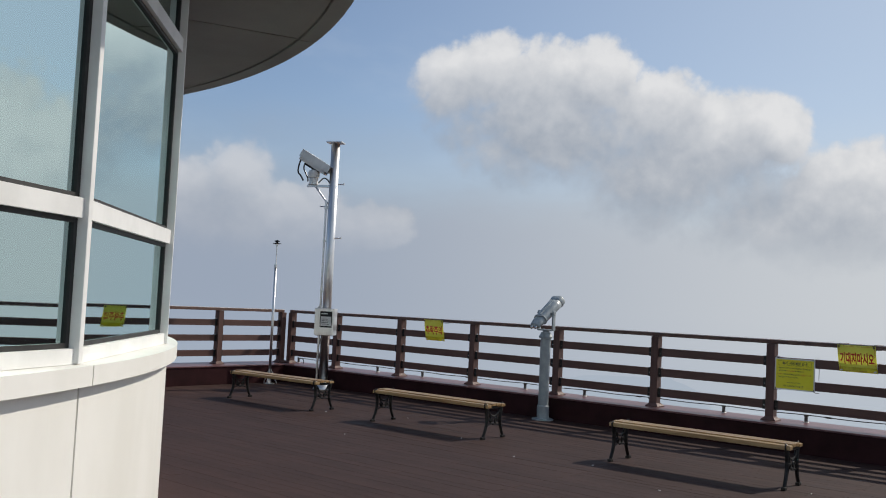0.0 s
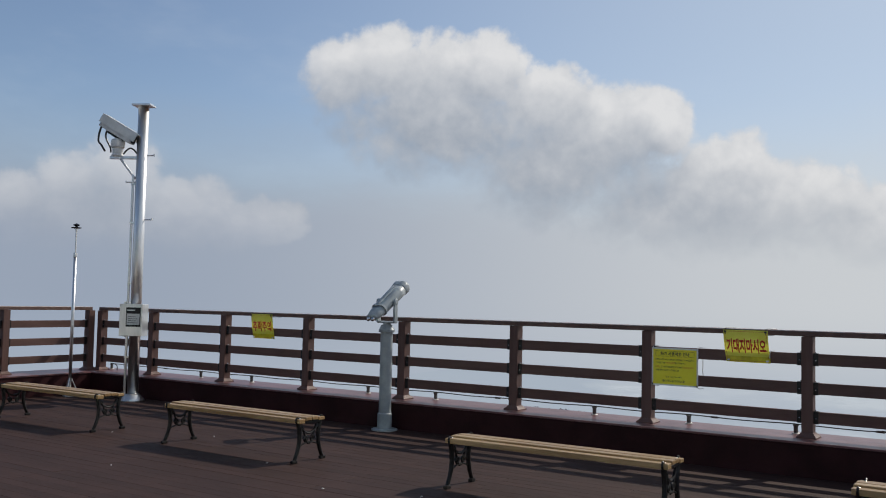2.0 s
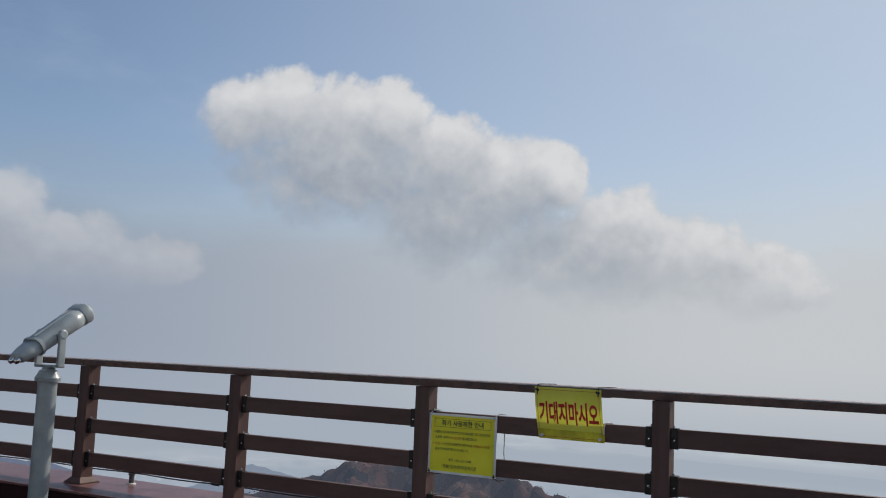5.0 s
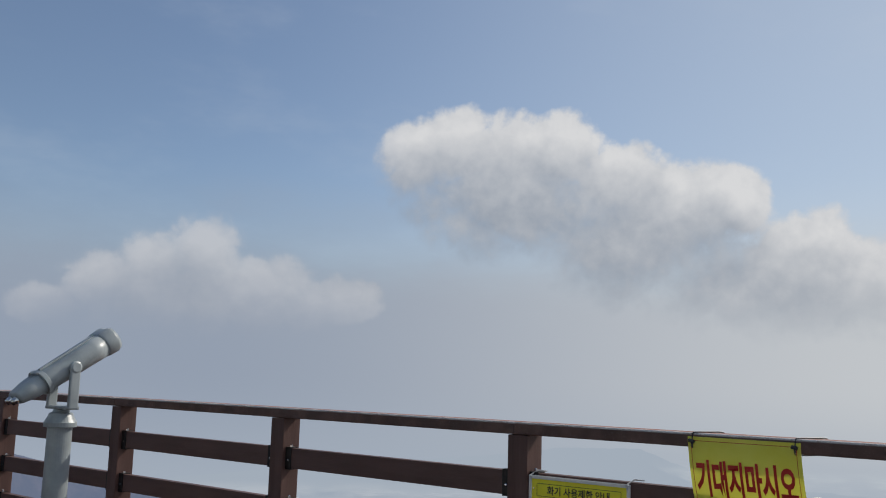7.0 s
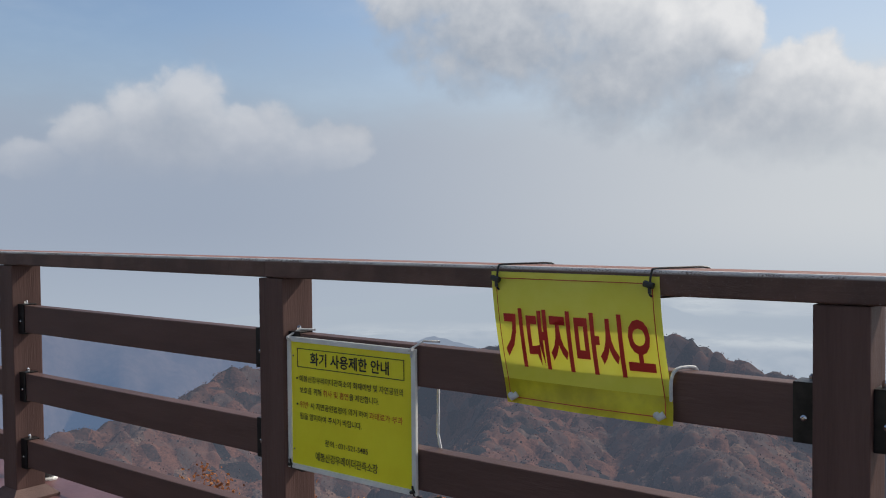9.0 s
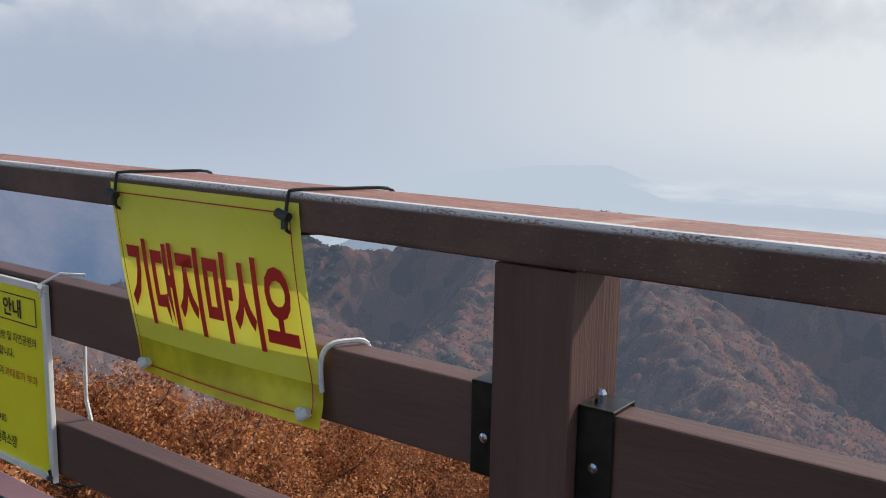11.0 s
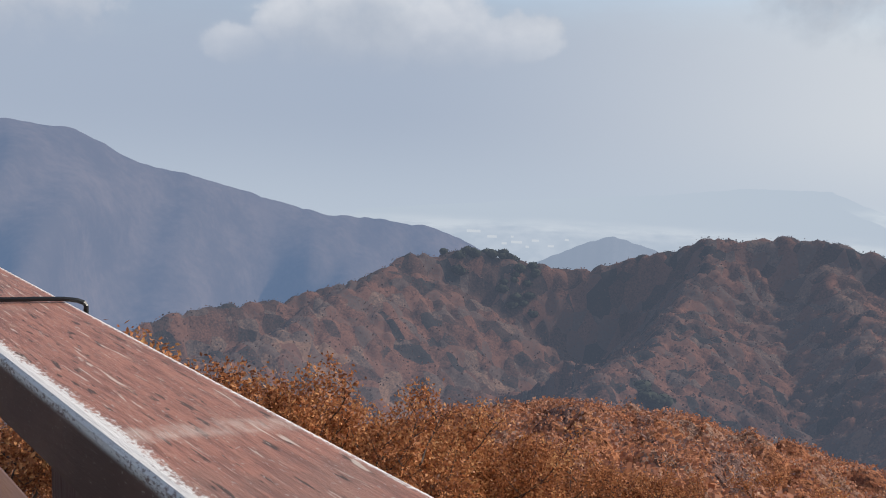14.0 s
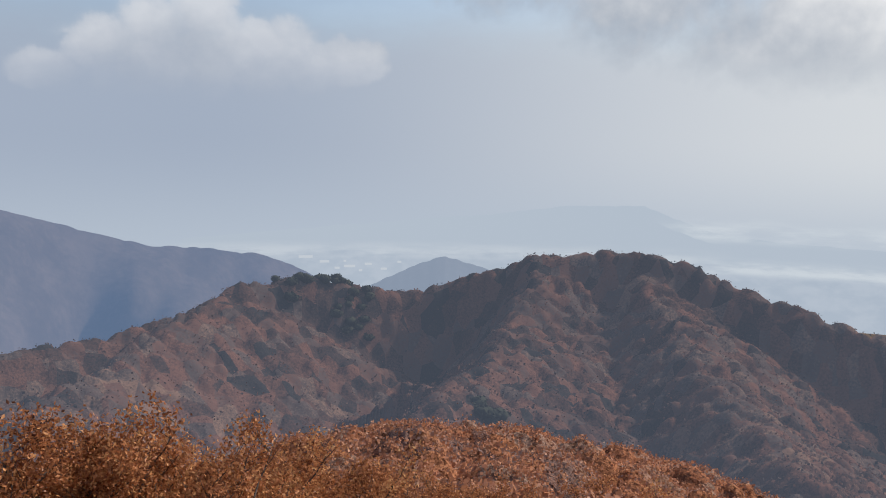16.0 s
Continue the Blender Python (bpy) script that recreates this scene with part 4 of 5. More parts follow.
part("body", shell(bmesh.new(), [(-0.20, 0.108, 0.075), (-0.18, 0.112, 0.08), (0.20, 0.117, 0.088), (0.30, 0.119, 0.092)]), M_SCOPE, scope, "twin-barrel grey body", True, PITCH)
part("hood", shell(bmesh.new(), [(0.295, 0.121, 0.094), (0.305, 0.124, 0.097), (0.375, 0.126, 0.100), (0.40, 0.118, 0.092), (0.395, 0.11, 0.085)]), M_SCOPE, scope, "flared objective hood", True, PITCH)
part("rear_band", shell(bmesh.new(), [(-0.215, 0.112, 0.085), (-0.212, 0.118, 0.092), (-0.185, 0.118, 0.092), (-0.18, 0.112, 0.085)]), M_SCOPE, scope, "raised band", False, PITCH)
part("rear_cone", shell(bmesh.new(), [(-0.40, 0.075, 0.042), (-0.385, 0.083, 0.050), (-0.30, 0.098, 0.066), (-0.21, 0.104, 0.074)]), M_SCOPE, scope, "tapering rear casing", True, PITCH)
part("sight_rib", boxes(((-0.012, -0.17, 0.072), (0.012, 0.28, 0.088)), bevel=0.003), M_SCOPE, scope, "", False, PITCH)
for x in (-0.036, 0.036):
    bm = bmesh.new()
    lathe(bm, [(0.026, 0.39), (0.026, 0.425), (0.021, 0.43), (0.021, 0.445)], 18, Matrix.Translation((x, 0, -0.005)) @ Matrix.Rotation(math.pi / 2, 4, "X"))
    part("eyepiece", bm, M_CHROME, scope, "bright metal eyepiece ring", True, PITCH)
    part("objective", lathe(bmesh.new(), [(0.045, 0.397), (0.045, 0.402)], 20, Matrix.Translation((x * 1.6, 0, 0)) @ Matrix.Rotation(-math.pi / 2, 4, "X")), M_LENS, scope, "dark objective lens", False, PITCH)

# ---------- camera pole ----------
pole = thing("camera_pole", pose(-2.04, 18.45, 0, 0, 0, -14), "tall polished stainless steel pole carrying a surveillance camera", "pole")
part("shaft", lathe(bmesh.new(), [(0.088, 0.012), (0.088, 4.87)], 32), M_STEEL, pole, smooth=True)
part("foot", lathe(bmesh.new(), [(0.20, 0.0), (0.20, 0.015), (0.16, 0.06), (0.12, 0.10), (0.092, 0.115)], 28), M_STEEL, pole, "bulging steel foot cover", True)
part("top_plate", boxes(((-0.16, -0.13, 4.872), (0.16, 0.13, 4.90)), bevel=0.004), M_STEEL, pole)
bm = bmesh.new()
tube(bm, [(-0.125, -0.03, 0.1), (-0.125, -0.03, 3.7)], 0.022, 10)
part("conduit", bm, M_STEEL, pole, "thin steel conduit clipped to the shaft")
for z in (0.7, 1.9, 2.9, 3.55):
    part("clip", boxes(((-0.15, -0.05, z), (0.0, -0.005, z + 0.03))), M_STEEL, pole)
for z, x in ((2.98, 0.10), (4.05, 0.10), (3.6, -0.25)):
    bm = bmesh.new()
    tube(bm, [(0, 0, z), (x + 0.11 * (1 if x > 0 else 0), 0, z)], 0.011, 8)
    tube(bm, [(x + 0.11 * (1 if x > 0 else 0), 0, z - 0.012), (x + 0.11 * (1 if x > 0 else 0), 0, z + 0.025)], 0.016, 8)
    part("peg", bm, M_STEEL, pole)
bm = bmesh.new()
box(bm, (-0.54, -0.035, 3.985), (-0.06, 0.035, 4.03), None, 0.005)
tube(bm, [(-0.36, 0, 3.985), (-0.10, 0, 3.66)], 0.020, 8)
part("bracket", bm, M_STEEL, pole, "steel bracket with a diagonal stay")
cab = part("cabinet", boxes(((-0.13, -0.335, 1.07), (0.25, -0.09, 1.585)), bevel=0.006), M_STEEL, pole, "stainless steel switch cabinet strapped to the shaft")
part("strap", boxes(((-0.16, -0.10, 1.04), (-0.128, 0.10, 1.62)), ((0.02, -0.0895, 1.20), (0.12, 0.0, 1.26))), M_STEEL, pole)
part("cabinet_label", boxes(((-0.02, -0.3385, 1.22), (0.22, -0.3355, 1.53))), M_BRACKET, cab, "dark framed label plate")
part("label_sheet", boxes(((-0.005, -0.3405, 1.25), (0.205, -0.339, 1.43))), M_CAMERA, cab, "pale printed sheet")
part("label_bar", boxes(((0.0, -0.3405, 1.475), (0.13, -0.339, 1.495))), M_CAMERA, cab)
for k in range(4):
    part("label_bar", boxes(((0.015, -0.3425, 1.28 + 0.032 * k), (0.17 - 0.02 * (k % 2), -0.341, 1.288 + 0.032 * k))), M_INK, cab)

cctv = thing("surveillance_camera", pose(-2.04, 18.45, 0, 0, 0, -14), "white housed surveillance camera on a pan head, tilted down", "camera")
bm = bmesh.new()
lathe(bm, [(0.10, 4.032), (0.10, 4.05), (0.085, 4.07), (0.085, 4.16), (0.11, 4.18), (0.115, 4.27), (0.10, 4.31), (0.06, 4.33)], 24, Matrix.Translation((-0.42, 0, 0)))
part("pan_head", bm, M_CAMERA, cctv, "white pan and tilt head")
part("tilt_arm", boxes(((-0.45, -0.06, 4.31), (-0.39, 0.06, 4.40)), bevel=0.006), M_CAMERA, cctv)
TILT = Matrix.Translation((-0.40, 0, 4.47)) @ Matrix.Rotation(radians(30), 4, "Y") @ Matrix.Diagonal((1.0, 1.25, 1.4, 1.0))
bm = bmesh.new()
box(bm, (-0.31, -0.085, -0.075), (0.30, 0.085, 0.065), None, 0.012)
part("housing", bm, M_CAMERA, cctv, "white rectangular housing", False, TILT)
bm = bmesh.new()
box(bm, (-0.33, -0.105, 0.068), (0.39, 0.105, 0.080), None, 0.003)
box(bm, (-0.33, -0.105, -0.03), (0.36, -0.097, 0.068), None, 0.002)
box(bm, (-0.33, 0.097, -0.03), (0.36, 0.105, 0.068), None, 0.002)
part("sunshield", bm, M_CAMERA, cctv, "white sunshield", False, TILT)
part("front_glass", boxes(((0.301, -0.06, -0.055), (0.306, 0.06, 0.045))), M_LENS, cctv, "dark front window", False, TILT)
part("base_rail", boxes(((-0.15, -0.05, -0.10), (0.16, 0.05, -0.077))), M_BRACKET, cctv, "", False, TILT)
for path, r in ((lambda t: (-0.63 - 0.12 * math.sin(t * 3.1), -0.03 + 0.02 * t, 4.60 - 0.50 * t + 0.03 * math.sin(t * 9)), 0.017),
                (lambda t: (-0.60 - 0.05 * math.sin(t * 5), 0.03, 4.52 - 0.42 * t), 0.015), (lambda t: (-0.30 + 0.24 * t, -0.05, 4.06 + 0.10 * math.sin(t * 3.1)), 0.014)):
    part("cable", tube(bmesh.new(), arc(14, path), r, 8), M_TIE, cctv, "black looping cable")

# slim instrument mast in the corner
mast = thing("instrument_mast", pose(-3.17, 19.15, 0), "slim steel mast with a small sensor head on top", "mast")
part("lower_tube", lathe(bmesh.new(), [(0.027, 0.02), (0.027, 2.38)], 14), M_STEEL, mast, smooth=True)
part("upper_tube", lathe(bmesh.new(), [(0.034, 2.36), (0.034, 2.42), (0.014, 2.425), (0.014, 2.80), (0.020, 2.805), (0.020, 2.84)], 12), M_STEEL, mast)
part("sensor", lathe(bmesh.new(), [(0.03, 2.84), (0.085, 2.852), (0.085, 2.862), (0.03, 2.868), (0.022, 2.885), (0.055, 2.90), (0.055, 2.91), (0.01, 2.93)], 18), M_BRACKET, mast, "small dark disc-shaped sensor")
part("foot", lathe(bmesh.new(), [(0.11, 0.0), (0.11, 0.012), (0.045, 0.02), (0.04, 0.08), (0.028, 0.085)], 16), M_STEEL, mast)
for k in range(3):
    bm = bmesh.new()
    a = radians(20 + 120 * k)
    tube(bm, [(0.02 * math.cos(a), 0.02 * math.sin(a), 0.30), (0.16 * math.cos(a), 0.16 * math.sin(a), 0.006)], 0.010, 7)
    part("strut", bm, M_STEEL, mast)


# ---------- benches ----------
def build_bench(length=2.14, depth=0.40, top=0.475):
    bench = thing("park_bench", Matrix(), "backless bench with varnished wooden slats on ornate black cast-iron legs", "bench", "benches along the railing")
    n = 4
    w = (depth - 0.016 * (n - 1)) / n
    for k in range(n):
        y = -depth / 2 + k * (w + 0.016)
        drop = 0.014 if k in (0, n - 1) else 0.0
        bm = bmesh.new()
        box(bm, (-length / 2, y, top - 0.036 - drop), (length / 2, y + w, top - drop), None, 0.007)
        if k == 0:
            for v in bm.verts:
                if v.co.z < top - 0.03:
                    v.co.z -= 0.012
        part("slat", bm, M_WOOD, bench)
    for side in (-1, 1):
        x = side * (length / 2 - 0.045)
        for front in (-1, 1):
            leg = bmesh.new()
            pts = arc(12, lambda t: (x, front * (0.172 + 0.012 * math.sin(t * 3.0) - 0.042 * math.sin(t * math.pi) + 0.045 * t ** 3), top - 0.045 - (top - 0.075) * t))
            tube(leg, pts, 0.026, 8, 0.020)
            box(leg, (x - 0.022, front * 0.222 - 0.035, 0.0), (x + 0.022, front * 0.222 + 0.035, 0.034), None, 0.008)
            tube(leg, arc(12, lambda t: (x, front * (0.188 + 0.022 * math.cos(t * 6.2)), top - 0.05 + 0.030 * math.sin(t * 6.2) + 0.018)), 0.010, 6)
            part("leg", leg, M_IRON, bench, "curved cast-iron leg")
        orn = bmesh.new()
        box(orn, (x - 0.018, -0.185, top - 0.074), (x + 0.018, 0.185, top - 0.050), None, 0.006)
        tube(orn, arc(14, lambda t: (x, -0.15 + 0.30 * t, top - 0.09 - 0.085 * math.sin(t * math.pi))), 0.012, 6)
        for front in (-1, 1):
            tube(orn, arc(12, lambda t: (x, front * (0.135 - 0.13 * t), top - 0.09 - 0.19 * t + 0.03 * math.sin(t * 6.2))), 0.012, 6)
            tube(orn, arc(14, lambda t: (x, front * (0.055 + 0.035 * (1 - 0.5 * t) * math.cos(t * 8)), top - 0.235 + 0.035 * (1 - 0.5 * t) * math.sin(t * 8))), 0.011, 6)
        tube(orn, arc(8, lambda t: (x, -0.135 + 0.27 * t, 0.175 + 0.03 * math.sin(t * math.pi))), 0.009, 6)
        part("scrollwork", orn, M_IRON, bench, "cast-iron scrollwork")
        for front in (-1, 1):
            part("bolt", lathe(bmesh.new(), [(0.010, 0), (0.010, 0.004), (0.005, 0.007)], 8, Matrix.Translation((x, front * 0.15, top - (0.014 if abs(front) else 0)))), M_STEEL, bench)
    for y in (-0.10, 0.10):
        part("tie_bar", tube(bmesh.new(), [(-length / 2 + 0.045, y, top - 0.062), (length / 2 - 0.045, y, top - 0.062)], 0.008, 6), M_IRON, bench)
    return bench


# centre and turn of each bench from its feet
BENCHES = [(-2.577, 15.745, -42.6), (-0.10, 13.406, -43.7), (2.768, 10.623, -43.2), (5.27, 8.15, -43.2)]
first_bench = build_bench()
first_bench.matrix_basis = pose(BENCHES[0][0], BENCHES[0][1], 0, 0, 0, BENCHES[0][2])
for bx, by, turn in BENCHES[1:]:
    copy_thing(first_bench, pose(bx, by, 0, 0, 0, turn))

# ---------- land ----------
EYE = Vector((6.2, 11.0, 1.7))


def polar(a, d, e, lower=0.0):
    """A place seen from the deck: azimuth, distance, elevation in degrees, less the height of the trees."""
    a, e = a * 0.981 + 0.85, e * 0.983      # bearings were noted from a point a little off EYE
    return Vector((EYE.x + d * math.sin(radians(a)), EYE.y + d * math.cos(radians(a)), EYE.z + d * math.tan(radians(e)) - lower))


RIDGE = [polar(a, d, e, 7) for a, d, e in ((-40, 300, -14), (-22.4, 340, -11.9), (-16.2, 360, -11.5), (-11.8, 375, -10.2), (-8.4, 385, -8.7), (-5.2, 395, -8.3), (-0.5, 402, -9.1),
                                           (2.5, 405, -9.3), (5, 405, -8.9), (8.3, 402, -7.55), (10.5, 400, -6.5), (14.4, 400, -6.15), (18.1, 395, -6.05), (20.5, 390, -6.75), (22.7, 385, -7.75), (31.3, 365, -10.1), (48, 350, -13))]
SPUR = [polar(a, d, e, 7) for a, d, e in ((10.8, 396, -6.9), (9.0, 350, -10.2), (8.1, 300, -12.9), (4.8, 255, -15.2), (1.5, 210, -16.8), (-3.5, 160, -19.0))]
SPUR2 = [polar(a, d, e, 7) for a, d, e in ((17, 395, -6.8), (18.9, 350, -9.7), (21.5, 300, -12.9), (24.2, 250, -15.6), (27.5, 200, -18.4))]
SPUR3 = [polar(a, d, e, 7) for a, d, e in ((-9, 383, -8.9), (-15, 320, -12.6), (-22, 270, -15.5))]
NEAR = [Vector((EYE.x, EYE.y + 2, -11.5)), polar(8, 30, -33.5), polar(5, 60, -23.6, 6), polar(4, 100, -17.4, 6), polar(6, 122, -18.6, 6), polar(4, 150, -20.2, 7)]
NEAR_R = [polar(5, 60, -22.6, 6), polar(14, 110, -19.6, 6), polar(24, 130, -21.2, 6), polar(36, 130, -25, 6)]
SHOULDER = [Vector((EYE.x - 3, EYE.y, -10.5)), polar(-30, 23, -29), polar(-17, 28, -28), polar(-45, 30, -33)]
BACK = [Vector((-8, 4, -8.5)), Vector((0, 8, -10.5)), Vector((-30, -30, -14)), Vector((-120, -120, -50)), Vector((-400, -420, -160))]


def tent(line, slope, r, lee=None):
    """Height of a ridge with a rounded crest, as a function of the plan. lee: the slope of its western side, where that is steeper."""
    L = [(a, b) for a, b in zip(line, line[1:])]

    def f(x, y):
        best = -1e9
        for a, b in L:
            dx, dy = b.x - a.x, b.y - a.y
            t = max(0.0, min(1.0, ((x - a.x) * dx + (y - a.y) * dy) / (dx * dx + dy * dy)))
            d = math.hypot(x - a.x - t * dx, y - a.y - t * dy)
            west = lee is not None and (x - a.x - t * dx) * 0.89 + (y - a.y - t * dy) * 0.45 < 0
            h = a.z + t * (b.z - a.z) - (lee if west else slope) * (math.hypot(d, r) - r)
            best = max(best, h)
        return best
    return f


TENTS = [tent(RIDGE, 1.85, 8), tent(SPUR, 0.42, 5, 1.22), tent(SPUR2, 0.5, 5, 0.9), tent(SPUR3, 0.6, 6, 1.1), tent(NEAR, 0.45, 9), tent(NEAR_R, 0.42, 9), tent(SHOULDER, 0.85, 5), tent(BACK, 0.62, 8)]


def land(x, y):
    h = sorted((f(x, y) for f in TENTS), reverse=True)
    k = 5.0
    z = h[0]
    if h[0] - h[1] < k:
        z += (k - (h[0] - h[1])) ** 2 / (4 * k)
    d = math.hypot(x - EYE.x, y - EYE.y)
    if d > 40:
        g = min(1.0, (d - 40) / 150)
        z += g * (5.0 * noise.noise(Vector((x / 55, y / 55, 0.3))) + 1.8 * noise.noise(Vector((x / 21, y / 21, 4.1))) - 1.0)
    return max(z, -660.0 + 12 * noise.noise(Vector((x / 600, y / 600, 2))))


radii = [3.0]
while radii[-1] < 4900:
    radii.append(radii[-1] * 1.045 + 0.4)
radii[-1] = 4900
angles = []
a = -180.0
while a < 180 - 1e-6:
    angles.append(a)
    a += 0.8 if -60 <= a < 60 else 4.0
gverts = [(EYE.x, EYE.y, land(EYE.x, EYE.y))]
for r in radii:
    for a in angles:
        x, y = EYE.x + r * math.sin(radians(a)), EYE.y + r * math.cos(radians(a))
        gverts.append((x, y, land(x, y) - max(0.0, min(6.0, (r - 50) * 0.06))))      # the canopy hides the far forest floor
na = len(angles)
gfaces = [(0, 1 + (i + 1) % na, 1 + i) for i in range(na)]
for k in range(len(radii) - 1):
    for i in range(na):
        j = (i + 1) % na
        gfaces.append((1 + k * na + i, 1 + k * na + j, 1 + (k + 1) * na + j, 1 + (k + 1) * na + i))
gm = bpy.data.meshes.new("ground")
gm.from_pydata(gverts, [], gfaces)
gm.polygons.foreach_set("use_smooth", [True] * len(gfaces))
gm.materials.append(M_SOIL)
tagged(new("ground", gm), "wooded mountain slopes covered in leaf litter", "ground", kind="structure")


# ---------- trees ----------
def tree_mesh(seed, height, spread, leaves, leaf):
    """Trunk and limbs as one mesh, a ragged crown of single leaves as the other."""
    rng = random.Random(seed)
    wood = bmesh.new()
    tips = []

    def limb(p, d, length, r, depth):
        pts = [p]
        for k in range(4):
            d = (d + Vector((rng.uniform(-1, 1), rng.uniform(-1, 1), rng.uniform(-0.4, 0.7))) * 0.22).normalized()
            p = p + d * length / 4
            pts.append(p)
        tube(wood, pts, r, 6 if depth < 2 else 4, r * 0.45)
        if depth >= 2:
            tips.extend(pts[2:])
        if depth < 3:
            for k in range(rng.choice((3, 4)) if depth else 6):
                q = pts[rng.choice((2, 3, 4))] if depth else pts[2 + k % 3]
                az_ = rng.uniform(0, 6.283) if depth else k * 1.05 + rng.uniform(-0.3, 0.3)
                side_ = Vector((math.cos(az_), math.sin(az_), rng.uniform(0.25, 0.9)))
                limb(q, (d * 0.4 + side_).normalized(), length * rng.uniform(0.52, 0.72) * (spread if depth == 0 else 1), r * 0.5, depth + 1)

    limb(Vector((0, 0, -0.6)), Vector((0, 0, 1)), height * 0.55, 0.13, 0)
    verts, faces = [], []
    top_z = max(t.z for t in tips)
    for k in range(leaves):
        c = rng.choice(tips) + Vector((rng.gauss(0, 0.21), rng.gauss(0, 0.21), rng.gauss(0, 0.17)))
        n = Vector((rng.gauss(0, 1), rng.gauss(0, 1), rng.gauss(0.4, 1))).normalized()
        u = n.orthogonal().normalized()
        u = (u * math.cos(k) + n.cross(u) * math.sin(k)) * leaf * rng.uniform(0.7, 1.3)
        v = n.cross(u) * 0.62
        i = len(verts)
        verts += [tuple(c - u), tuple(c + v * 0.9 + n * leaf * 0.12), tuple(c + u), tuple(c - v * 0.9 + n * leaf * 0.12)]
        faces.append((i, i + 1, i + 2, i + 3))
    crown = bpy.data.meshes.new("crown")
    crown.from_pydata(verts, [], faces)
    crown.materials.append(M_LEAF)
    trunk = bpy.data.meshes.new("trunk")
    wood.to_mesh(trunk)
    wood.free()
    trunk.materials.append(M_BARK)
    return trunk, crown, top_z


OAKS = [tree_mesh(11 + k, 7.0, 1.0 + 0.06 * k, 8500, 0.068) for k in range(5)]
rng = random.Random(5)


def plant(x, y, top=None, k=None):
    trunk, crown, top_z = OAKS[rng.randrange(5) if k is None else k]
    g = land(x, y)
    s = rng.uniform(0.85, 1.1) if top is None else max(0.7, (top - g) / top_z)
    tree = thing("oak_tree", pose(x, y, g, 0, 0, rng.uniform(0, 360)) @ Matrix.Diagonal((s, s, s, 1)), "autumn oak with dense russet orange leaves on the slope", "tree", "oaks below the deck")
    for name, me in (("trunk", trunk), ("crown", crown)):
        ob = new(name, me)
        ob.parent = tree


# the crowns that stand up against the valley, then the rest of the near wood
LEAD = [(-29, 21, -14.0), (-24.5, 24, -15.8), (-20.5, 25, -15.9), (-16.5, 25.5, -15.8), (-12.8, 26, -16.5), (-9, 27, -17.6), (-5.5, 28, -18.9), (-33, 24, -16.5), (-1.5, 30, -20.4), (3, 31, -21.0)]
placed = []
for a, d, e in LEAD:
    p = polar(a, d, e)
    placed.append((p.x, p.y))
    plant(p.x, p.y, p.z)
for ring_d, gap in ((9, 3.6), (12.5, 3.6), (16, 3.6), (19.5, 3.7), (23, 3.8), (27, 4.0), (31.5, 4.2), (36.5, 4.5), (42, 4.8)):
    half = 62
    n = int(2 * radians(half) * ring_d / gap)
    for i in range(n):
        a = -half + 2 * half * (i + rng.uniform(0.2, 0.8)) / n
        d = ring_d + rng.uniform(-1.2, 1.2)
        x, y = EYE.x + d * math.sin(radians(a)), EYE.y + d * math.cos(radians(a))
        w = x * UW.x + y * UW.y
        if w < DECK_FRONT + 4.8 or any((x - u) ** 2 + (y - v) ** 2 < 5.5 for u, v in placed):
            continue
        placed.append((x, y))
        g = land(x, y)
        cap = EYE.z - d * (math.tan(radians(17.6)) if a < -5 else math.tan(radians(20.0)))
        plant(x, y, min(cap, g + rng.uniform(5.5, 7.2)))


def ico(level):
    bm = bmesh.new()
    bmesh.ops.create_icosphere(bm, subdivisions=level, radius=1.0)
    v = np.array([p.co[:] for p in bm.verts])
    f = np.array([[p.index for p in q.verts] for q in bm.faces])
    bm.free()
    return v, f


